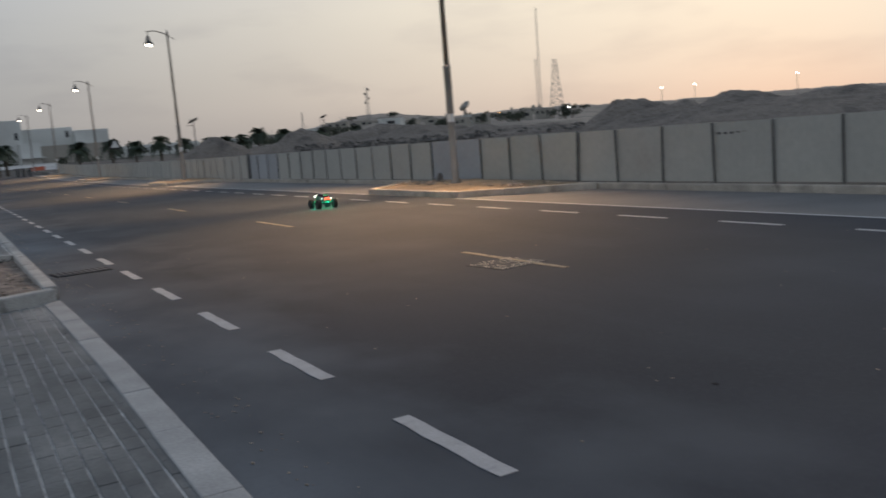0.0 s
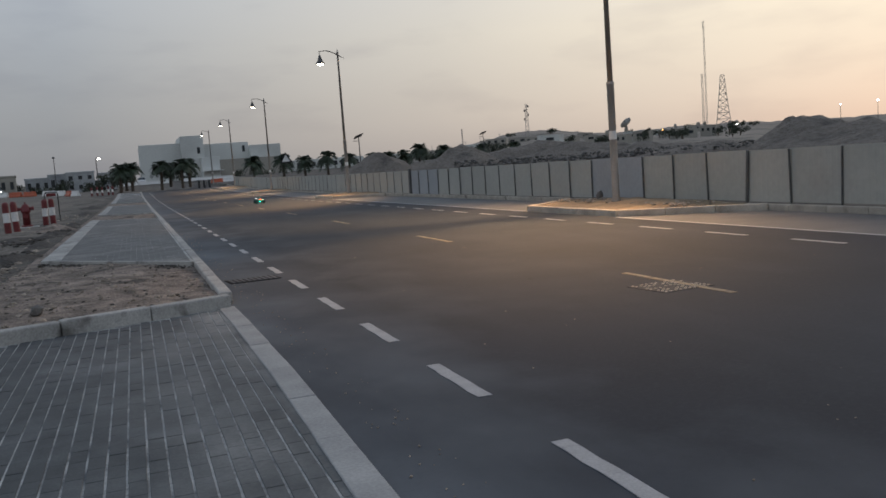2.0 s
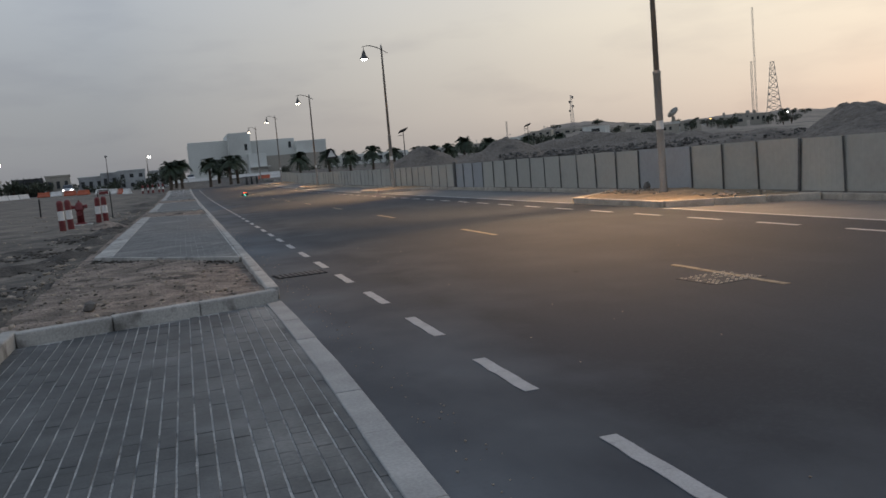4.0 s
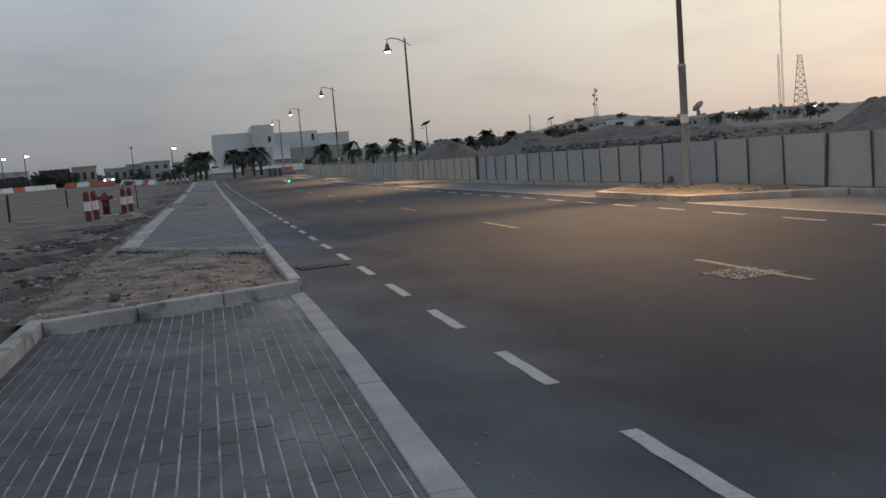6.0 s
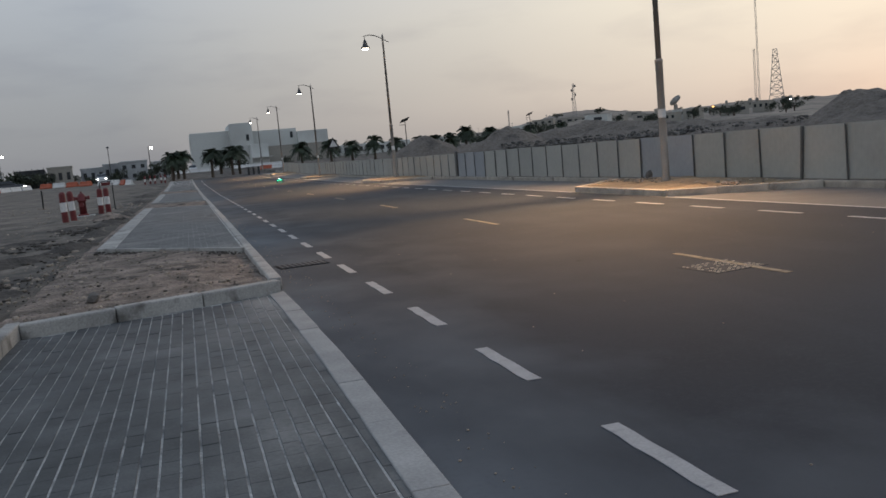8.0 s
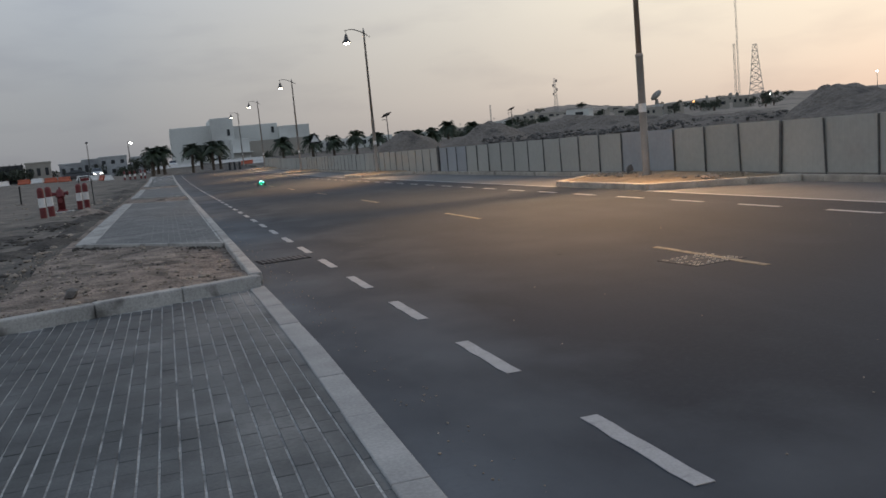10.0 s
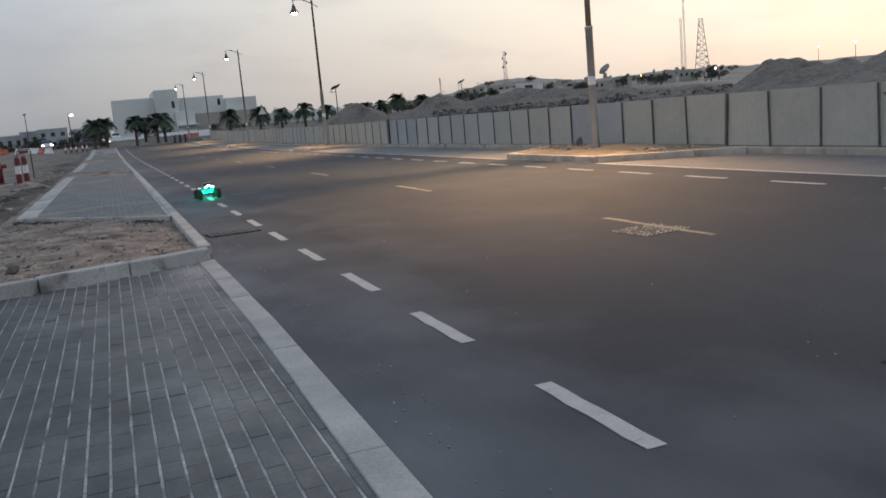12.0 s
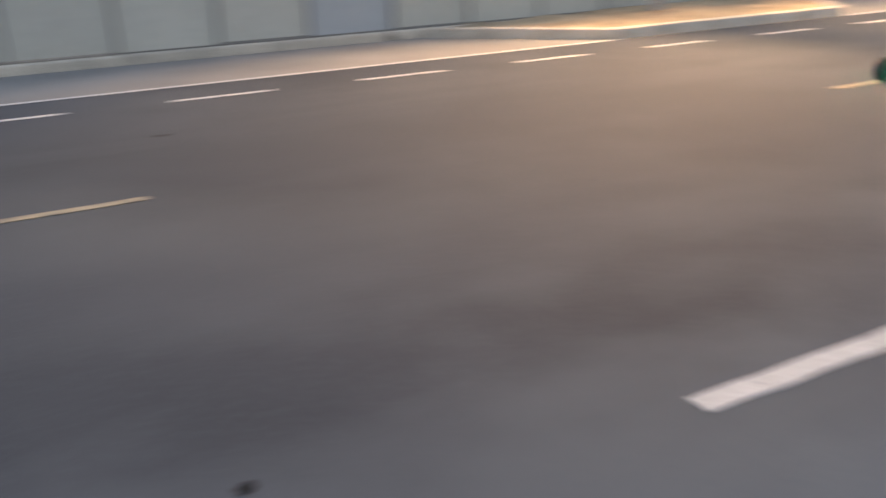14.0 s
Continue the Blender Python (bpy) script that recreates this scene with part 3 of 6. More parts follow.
def lay_dashes(name, label, x, y0, step, lo, hi, me):
    root = empty(name, None, label, "lane marking", kind="structure")
    k = math.ceil((lo - y0) / step)
    while y0 + k * step < hi:
        y = y0 + k * step
        share("dash", me, root, pose(x, y, rise(y) + 0.001, math.degrees(math.atan2(rise(y) - rise(y - 1), 1.0))))
        k += 1
    return root


WHITE_DASH, THIN_DASH, YELLOW_DASH = dash_mesh("dash", 0.098, 1.0, "paint"), dash_mesh("dash", 0.085, 1.0, "paint"), dash_mesh("dash", 0.085, 2.0, "yellow")
lay_dashes("lane_marking_near", "white dashed edge line painted on the asphalt", 1.805, 3.93, 2.0, -24, 112, WHITE_DASH)
lay_dashes("lane_marking_far", "white dashed edge line painted on the asphalt", 8.80, 18.07, 2.0, -40, 112, THIN_DASH)
lay_dashes("lane_marking_centre", "worn yellow dashed centre line on the asphalt", 5.30, 8.95, 8.0, -45, 112, YELLOW_DASH)


def stone_mesh(length, w, h, bevel, mat="kerb"):
    bm = box((0, length / 2, h / 2), (w, length - 0.008, h), None, bevel, 2)
    me = bpy.data.meshes.new("kerb_stone")
    bm.to_mesh(me)
    bm.free()
    me.materials.append(M[mat])
    return me


STONES = {}


def kerb_run(pts, parent, w=0.15, h=0.15, sink=0.10, step=1.0, bevel=0.02, mat="kerb"):
    """Kerb stones, butted one after another along a line."""
    for (x0, y0), (x1, y1) in zip(pts, pts[1:]):
        span = math.hypot(x1 - x0, y1 - y0)
        n = max(1, round(span / step))
        key = (round(span / n, 2), w, h, sink, mat)
        if key not in STONES:
            STONES[key] = stone_mesh(span / n, w, h + sink, bevel, mat)
        turn = math.degrees(math.atan2(-(x1 - x0), y1 - y0))
        for i in range(n):
            f = i / n
            x, y = x0 + (x1 - x0) * f, y0 + (y1 - y0) * f
            tilt = math.degrees(math.atan2(rise(y + 1) - rise(y), 1.0))
            share("kerb_stone", STONES[key], parent, pose(x, y, rise(y) - sink + random.uniform(-0.003, 0.003), tilt, random.uniform(-0.4, 0.4), turn + random.uniform(-0.25, 0.25)))


KX = 0.81
kerb_left = empty("kerb_near_side", None, "worn pale concrete kerb along the pavement", "kerb", kind="structure")
kerb_run([(KX, 10.3), (KX, 118.3)], kerb_left)
kerb_run([(-1.80, 9.22), (0.82, 10.06)], kerb_left, h=0.16, step=0.93)
kerb_run([(-1.86, -14.0), (-1.86, 9.35)], kerb_left, h=0.16)
kerb_flush = empty("kerb_flush_edge", None, "flush pale concrete edging between pavers and asphalt", "kerb", kind="structure")
kerb_run([(0.76, -14.0), (0.785, 2.5), (0.808, 4.6), (0.825, 6.5), (0.808, 8.6), (0.775, 10.02)], kerb_flush, w=0.18, h=0.020, step=0.95, bevel=0.008, mat="edging")
kerb_right = empty("kerb_far_side", None, "worn pale concrete kerb behind the parking bays", "kerb", kind="structure")
kerb_run([(BAY_BACK + 0.08, -60.0), (BAY_BACK + 0.08, 124.0)], kerb_right, h=0.13, mat="kerb_lamplit")

solid = bmesh.new()
for p0, p1 in zip(LAMP_YS, LAMP_YS[1:-1]):
    a, b = p0 + 2.1, p1 - 2.6
    ys = lerp_list(a, b, 2.0)
    rows = [[solid.verts.new((BAY_LINE - 0.05 + dx, y, rise(y) + 0.005)) for dx in (0, 0.10)] for y in ys]
    for p, q in zip(rows, rows[1:]):
        solid.faces.new((p[0], p[1], q[1], q[0]))
tagged(part("lane_marking_bay", solid, "paint"), "continuous white line along the parking bays", "lane marking", kind="structure")


def build_island(k, y):
    """A raised planting island between two parking bays."""
    root = empty("traffic_island", None, "raised kerbed island filled with pale sand", "traffic island", "islands between the bays")
    pts = [(BAY_BACK, y - 4.55), (9.93, y - 2.50), (9.93, y + 2.05), (BAY_BACK, y + 3.85)]
    kerb_run(pts, root, h=0.15, step=1.0, mat="kerb_lamplit")
    bm = bmesh.new()
    n, m = 14, 18
    rows = []
    for j in range(m + 1):
        row = []
        for i in range(n + 1):
            u, v = i / n, j / m
            x = 9.95 + (BAY_BACK + 0.16 - 9.95) * u
            lo = (y - 2.46) - 2.1 * u
            hi = (y + 2.01) + 1.85 * u
            yy = lo + (hi - lo) * v
            edge = min(u, v, 1 - v) * 2
            z = rise(yy) + 0.11 + 0.10 * min(1, edge * 1.6) * (0.6 + 0.6 * noise.noise(Vector((x * 0.9, yy * 0.9, k)))) + 0.035 * noise.noise(Vector((x * 4, yy * 4, k)))
            row.append(bm.verts.new((x, yy, z)))
        rows.append(row)
    for a, b in zip(rows, rows[1:]):
        for i in range(n):
            bm.faces.new((a[i], a[i + 1], b[i + 1], b[i]))
    part("sand_fill", bm, "sand", root, "loose pale sand", smooth=True)
    return root


for k, y in enumerate(LAMP_YS[1:6]):
    build_island(k, y)


# ---- near-side verge and pavements ----
def build_verge():
    bm = bmesh.new()
    xs = lerp_list(-2.12, 0.76, 0.12)
    ys = lerp_list(9.3, 21, 0.13) + lerp_list(21.6, 120, 0.6)
    rows = []
    for y in ys:
        row = []
        for x in xs:
            yy = max(y, 9.42 + (min(x, 0.9) + 1.8) * 0.304 + 0.04) if y < 21 else y
            z = 0.085 + 0.05 * noise.noise(Vector((x * 0.8, yy * 0.8, 5))) + 0.028 * noise.noise(Vector((x * 5, yy * 5, 1)))
            if x < -1.9 and yy > 10:
                z += 0.03 * noise.noise(Vector((x * 2, yy * 2, 7)))
            if yy > 16.5:
                z = min(z, 0.095)
            row.append(bm.verts.new((x, yy, rise(yy) + z)))
        rows.append(row)
    for a, b in zip(rows, rows[1:]):
        for i in range(len(xs) - 1):
            if (a[i].co - b[i].co).length > 1e-6:
                bm.faces.new((a[i], a[i + 1], b[i + 1], b[i]))
    return tagged(part("verge", bm, "soil", smooth=True), "bare reddish stony soil between kerb and pavement", "verge", kind="structure")


build_verge()


def blocks(name, parent, x0, x1, y_lo, y_hi, top, bw, bl, mat, gap=0.0058):
    """Paving blocks joined into one mesh; y_lo and y_hi are functions of x."""
    vs, fs = [], []
    n = round((x1 - x0) / bw)
    for i in range(n):
        xa, xb = x0 + i * bw + gap, x0 + (i + 1) * bw - gap
        y = y_lo((xa + xb) / 2) + (bl / 2 if i % 2 else 0)
        end = y_hi((xa + xb) / 2)
        while y + bl < end:
            z = top + rise(y) + random.uniform(-0.002, 0.002)
            a, b = y + 0.0012, y + bl - 0.0012
            o = len(vs)
            vs += [(xa, a, z), (xb, a, z), (xb, b, z), (xa, b, z), (xa, a, z - 0.03), (xb, a, z - 0.03), (xb, b, z - 0.03), (xa, b, z - 0.03)]
            fs += [(o, o + 1, o + 2, o + 3), (o, o + 4, o + 5, o + 1), (o + 1, o + 5, o + 6, o + 2), (o + 2, o + 6, o + 7, o + 3), (o + 3, o + 7, o + 4, o)]
            y += bl
    me = bpy.data.meshes.new(name)
    me.from_pydata(vs, [], fs)
    me.materials.append(M[mat])
    ob = new(name, me)
    ob.parent = parent
    return tagged(ob, kind="stuff")


def build_pavement(name, near, far):
    """One raised stretch of pavement; its ends run aslant."""
    xl, xr = -1.86, 0.73
    lo = lambda x: near + (xr - x) * 1.28
    hi = lambda x: far + (xr - x) * 1.28
    bm = bmesh.new()
    n = 16
    rows = []
    for j in range(n + 1):
        row = []
        for x in (xl, xr):
            y = lo(x) + (hi(x) - lo(x)) * j / n
            row.append((bm.verts.new((x, y, rise(y) - 0.03)), bm.verts.new((x, y, rise(y) + 0.1445))))
        rows.append(row)
    for a, b in zip(rows, rows[1:]):
        bm.faces.new((a[0][1], a[1][1], b[1][1], b[0][1]))
        bm.faces.new((a[0][0], a[0][1], b[0][1], b[0][0]))
        bm.faces.new((a[1][0], b[1][0], b[1][1], a[1][1]))
    bm.faces.new((rows[0][0][0], rows[0][1][0], rows[0][1][1], rows[0][0][1]))
    bm.faces.new((rows[-1][0][0], rows[-1][0][1], rows[-1][1][1], rows[-1][1][0]))
    root = tagged(part(name, bm, "joint"), "raised pavement of grey block pavers with pale edging", "pavement", kind="structure")
    kerb_run([(xl + 0.16, lo(xl) - 0.03), (xl + 0.16, hi(xl))], root, w=0.36, h=0.155, sink=0.05)
    kerb_run([(xl + 0.04, lo(xl) - 0.02), (xr, lo(xr) - 0.02)], root, w=0.06, h=0.155, sink=0.05, bevel=0.01)
    kerb_run([(xl + 0.04, hi(xl) + 0.03), (xr, hi(xr) + 0.03)], root, w=0.08, h=0.155, sink=0.05, bevel=0.01)
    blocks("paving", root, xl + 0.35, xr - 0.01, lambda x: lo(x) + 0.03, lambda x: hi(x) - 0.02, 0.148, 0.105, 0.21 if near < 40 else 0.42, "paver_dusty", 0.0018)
    return root


build_pavement("pavement_1", 14.75, 35.4)
build_pavement("pavement_2", 43.0, 62.0)
build_pavement("pavement_3", 70.0, 112.0)


# ---- fence ----
def build_fence():
    root = empty("hoarding_fence", None, "low cream sheet hoarding with dark steel posts", "fence")
    step = 1.346
    prof = []
    ribs = 9
    for i in range(ribs):
        a = step * i / ribs
        w = step / ribs
        prof += [(a, 0.0), (a + w * 0.62, 0.0), (a + w * 0.70, 0.002), (a + w * 0.92, 0.002)]
    prof.append((step, 0.0))

    def sheet(mat):
        bm = bmesh.new()
        lo = [bm.verts.new((-d, y, 0.0)) for y, d in prof]
        hi = [bm.verts.new((-d, y, 1.10)) for y, d in prof]
        for i in range(len(prof) - 1):
            bm.faces.new((lo[i], hi[i], hi[i + 1], lo[i + 1]))
        r = bmesh.ops.extrude_face_region(bm, geom=bm.faces[:])
        for v in [g for g in r["geom"] if isinstance(g, bmesh.types.BMVert)]:
            v.co.x += 0.012
        bmesh.ops.recalc_face_normals(bm, faces=bm.faces)
        me = bpy.data.meshes.new("panel")
        bm.to_mesh(me)
        bm.free()
        me.materials.append(M[mat])
        return me

    cream, blue = sheet("fence"), sheet("fence_blue")
    pm = bpy.data.meshes.new("post")
    bm = box((0, 0, 0.56), (0.03, 0.036, 1.13), None, 0.005)
    bm.to_mesh(pm)
    bm.free()
    pm.materials.append(M["post"])
    wide = bpy.data.meshes.new("post")
    bm = box((0, 0, 0.6), (0.10, 0.24, 1.24), None, 0.01)
    bm.to_mesh(wide)
    bm.free()
    wide.materials.append(M["post"])
    mid = bpy.data.meshes.new("post")
    bm = box((0, 0, 0.56), (0.04, 0.075, 1.13), None, 0.008)
    bm.to_mesh(mid)
    bm.free()
    mid.materials.append(M["post"])
    rail = bpy.data.meshes.new("rail")
    bm = box((0, step / 2, 0), (0.03, step, 0.05), None, 0.005)
    bm.to_mesh(rail)
    bm.free()
    rail.materials.append(M["post"])
    for k in range(-42, 76):
        y = 14.16 + k * step
        if y > 116:
            break
        z = rise(y) + 0.155 - 0.03 * math.exp(-((y - 38) / 14) ** 2) + random.uniform(-0.012, 0.012)
        is_blue = k in (4, 5, 16, 17, 18, -15)
        share("panel", blue if is_blue else cream, root, pose(FENCE_X + random.uniform(-0.008, 0.008), y, z, 0, random.uniform(-1.2, 1.2), random.uniform(-0.3, 0.3)))
        lean = -4.0 if k == 1 else random.uniform(-2.2, 1.2)
        share("post", wide if k in (19, -24) else mid if k == 1 else pm, root, pose(FENCE_X - 0.022 if k < 22 or k % 9 == 0 else FENCE_X - 0.008 if k < 50 else FENCE_X + 0.035, y, z - 0.03, -lean))
        share("rail", rail, root, pose(FENCE_X + 0.04, y, z + 0.9))
    return root


build_fence()


# ---- street lamps ----
def build_street_lamp():
    root = empty("street_lamp", None, "tall brown-grey street lamp with lit bell lantern", "street lamp", "street lamps")
    part("base_plate", box((0, 0, 0.02), (0.34, 0.34, 0.04), None, 0.006), "pole", root)
    part("lower_pole", lathe([(0.12, 0.0), (0.12, 0.10), (0.095, 0.16), (0.092, 2.95), (0.10, 2.97), (0.10, 3.04), (0.075, 3.06)], 20), "pole", root, smooth=True)
    part("upper_pole", lathe([(0.072, 3.05), (0.050, 7.80), (0.062, 7.82), (0.062, 7.95), (0.035, 7.99), (0.012, 8.10)], 16), "pole", root, smooth=True)
    part("label_band", lathe([(0.0945, 1.62), (0.0955, 1.63), (0.0955, 1.82), (0.0945, 1.83)], 20), "white", root, "pale identification band")
    arm = []
    for i in range(15):
        u = i / 14
        x = 0.34 - (HEAD_OUT + 0.42) * u
        arm.append((x, 0, 7.59 + 0.46 * math.sin(min(1.0, u * 1.25) * math.pi / 2) - (0.06 * max(0, u - 0.75) / 0.25)))
    part("arm", tube(arm, [0.016 + 0.010 * math.sin(math.pi * i / 14) for i in range(15)], 10), "shade", root, smooth=True)
    m = Matrix.Translation((-HEAD_OUT, 0, 0.35))
    part("hanger", lathe([(0.018, 7.42), (0.03, 7.44), (0.02, 7.50), (0.018, 7.66)], 10, m), "shade", root)
    part("lantern_shade", lathe([(0.235, 6.98), (0.255, 6.99), (0.24, 7.03), (0.15, 7.14), (0.11, 7.26), (0.085, 7.36), (0.05, 7.44), (0.015, 7.46)], 20, m), "shade", root, "dark metal bell shade", smooth=True)
    part("lantern_glass", lathe([(0.02, 6.885), (0.10, 6.895), (0.165, 6.93), (0.185, 6.978)], 20, m), "glow", root, "glowing warm glass bowl", smooth=True)
    return root


first = build_street_lamp()
first.matrix_basis = pose(LAMP_X, LAMP_YS[2], 0.12)
for y in LAMP_YS[:2] + LAMP_YS[3:]:
    copy_thing(first, pose(LAMP_X, y, rise(y) + 0.12, random.uniform(-0.1, 0.1), random.uniform(-0.1, 0.1)))


# ---- the radio-controlled truck ----
def build_truck():
    root = empty("radio_controlled_truck", None, "small green and black radio-controlled truck with lit green underglow", "toy truck")
    part("chassis", box((0, 0, 0.115), (0.19, 0.46, 0.03), None, 0.008), "shell_black", root)
    up = Matrix.Translation((0, 0, 0.030)) @ pose(0, 0, 0, 5.5)

    def shell(name, bm, mat, label="", smooth=False):
        ob = part(name, bm, mat, root, label, smooth)
        ob.matrix_basis = up
        return ob

    def loft(rows, mat, name, label=""):
        """Cross-sections from tail to nose: y, half widths below and above, bottom, top."""
        bm = bmesh.new()
        rings = []
        for y, w0, w1, z0, z1 in rows:
            zm = z0 + (z1 - z0) * 0.55
            rings.append([bm.verts.new(c) for c in ((-w0, y, z0), (w0, y, z0), (w0, y, zm), (w1, y, z1), (-w1, y, z1), (-w0, y, zm))])
        for a, b in zip(rings, rings[1:]):
            for i in range(6):
                bm.faces.new((a[i], a[(i + 1) % 6], b[(i + 1) % 6], b[i]))
        bm.faces.new(list(reversed(rings[0])))
        bm.faces.new(rings[-1])
        bmesh.ops.recalc_face_normals(bm, faces=bm.faces)
        bmesh.ops.bevel(bm, geom=bm.edges[:], offset=0.005, segments=2, affect="EDGES")
        return shell(name, bm, mat, label)

    loft([(-0.27, 0.085, 0.075, 0.185, 0.225), (-0.19, 0.115, 0.095, 0.150, 0.245), (-0.10, 0.105, 0.09, 0.142, 0.240), (0.0, 0.10, 0.088, 0.140, 0.236), (0.12, 0.112, 0.094, 0.148, 0.238), (0.22, 0.105, 0.085, 0.165, 0.222), (0.285, 0.07, 0.058, 0.175, 0.205)], "shell", "body", "green metallic body shell")
    loft([(-0.16, 0.080, 0.060, 0.236, 0.262), (-0.08, 0.090, 0.068, 0.236, 0.308), (0.03, 0.090, 0.066, 0.236, 0.310), (0.12, 0.086, 0.072, 0.234, 0.256)], "glass", "cab", "dark tinted cab windows")
    shell("roof", box((0, -0.025, 0.312), (0.128, 0.118, 0.012), None, 0.005), "shell_grey", "grey roof panel")
    shell("aerial_knob", lathe([(0.008, 0.316), (0.010, 0.324), (0.006, 0.340)], 8), "shell_black")
    shell("bonnet", box((0, 0.165, 0.238), (0.11, 0.10, 0.010), None, 0.004), "shell_black", "black bonnet panel")
    shell("pickup_bed", box((0, -0.205, 0.240), (0.15, 0.09, 0.018), None, 0.005), "shell_black", "black pickup bed")
    shell("grille", box((0, 0.288, 0.190), (0.09, 0.012, 0.018), None, 0.003), "shell_black")
    for s in (-1, 1):
        shell("side_stripe", box((s * 0.106, 0.0, 0.205), (0.006, 0.20, 0.018), None, 0.002), "shell_black", "black side stripe")
        shell("window_pillar", tube([(s * 0.068, 0.035, 0.312), (s * 0.078, 0.118, 0.258)], 0.005, 6), "shell_black")
        shell("headlight", box((s * 0.070, 0.276, 0.205), (0.045, 0.022, 0.026), None, 0.006), "led_white", "lit white headlight")
        shell("bonnet_light", box((s * 0.030, 0.215, 0.246), (0.036, 0.045, 0.012), None, 0.004), "led_white", "lit white bonnet light")
        shell("roof_pod_light", box((s * 0.05, 0.045, 0.318), (0.022, 0.014, 0.012), None, 0.003), "shell_white")
        shell("tail_light", box((s * 0.055, -0.272, 0.212), (0.045, 0.012, 0.020), None, 0.004), "led_red", "lit red tail light")
        shell("fender_light", box((s * 0.110, -0.225, 0.226), (0.010, 0.032, 0.014), None, 0.003), "led_white", "lit white fender light")
        shell("bed_rail", tube([(s * 0.075, -0.26, 0.262), (s * 0.070, -0.12, 0.275)], 0.006, 6), "shell_black")
        part("underglow_strip", box((s * 0.098, 0.0, 0.1665), (0.022, 0.30, 0.002)), "led_green", root, "glowing green strip light")
        # glowing bits added so the arches look green-lit; no lamps known there
        for y in (-0.17, 0.17):
            part("arch_light", box((s * 0.112, y, 0.150), (0.006, 0.07, 0.012), None, 0.002), "glow_green", root, "small green glow added in the wheel arch")
    # added glow for the green light on nose and tail, not a fitted lamp
    for y in (0.262, -0.262):
        part("valance_light", box((0, y, 0.150), (0.11, 0.006, 0.012), None, 0.002), "glow_green", root, "small green glow added at nose and tail")
    shell("brake_light", box((0, -0.272, 0.238), (0.085, 0.014, 0.016), None, 0.004), "led_red", "lit red brake light bar")
    shell("rear_light_bar", box((0, -0.150, 0.285), (0.10, 0.012, 0.012), None, 0.003), "glow_green", "green light bar behind the cab")
    for y in (0.225, -0.225):
        part("bumper_strip", box((0, y * 0.62, 0.097), (0.13, 0.014, 0.005), None, 0.002), "led_green", root, "glowing green strip light")
        part("bumper", tube([(-0.09, y * 1.1, 0.12), (-0.06, y * 1.24, 0.115), (0.06, y * 1.24, 0.115), (0.09, y * 1.1, 0.12)], 0.008, 8), "shell_black", root)
        for k in range(3):
            part("cross_brace", tube([(-0.075 + 0.05 * k, y * 0.55, 0.13), (-0.025 + 0.05 * k, y * 1.02, 0.165)], 0.006, 6), "shell", root)
    shell("rear_spoiler", box((0, -0.265, 0.283), (0.19, 0.05, 0.007), None, 0.003), "shell_black")
    # tyres: fat, rounded, with lugs
    def tyre():
        r, w = 0.098, 0.088
        turn = pose(0, 0, 0, 0, 90)
        bm = lathe([(0.060, -w / 2), (r * 0.90, -w / 2), (r * 0.98, -w / 2 + 0.014), (r, -0.012), (r, 0.012), (r * 0.98, w / 2 - 0.014), (r * 0.90, w / 2), (0.060, w / 2)], 28, turn)
        for i in range(20):
            for s in (-1, 1):
                a = 360 / 20 * (i + (0.5 if s > 0 else 0))
                add_box(bm, (s * 0.021, 0, r + 0.001), (0.036, 0.012, 0.012), pose(0, 0, 0, a))
        return bm
    wheels = []
    for x in (-0.195, 0.195):
        for y in (-0.22, 0.22):
            part("suspension_arm", tube([(x * 0.30, y * 0.92, 0.115), (x * 0.80, y, 0.100)], 0.009, 8), "shell_black", root)
            part("shock_absorber", tube([(x * 0.40, y * 0.9, 0.20), (x * 0.62, y, 0.115)], 0.012, 8), "shell", root)
            w = tagged(part("wheel", tyre(), "tyre", root, smooth=False), "fat black knobbly tyre")
            w.matrix_basis = pose(x, y, 0.104)
            s = 1 if x > 0 else -1
            part("rim", lathe([(0.058, -0.02), (0.061, 0.030), (0.052, 0.034), (0.040, 0.022), (0.014, 0.026), (0.010, 0.040)], 12, pose(0, 0, 0, 0, 90 * s)), "shell_black", w, "dark wheel rim")
            wheels.append((w, x, y))
    return root, wheels


TRUCK, WHEELS = build_truck()
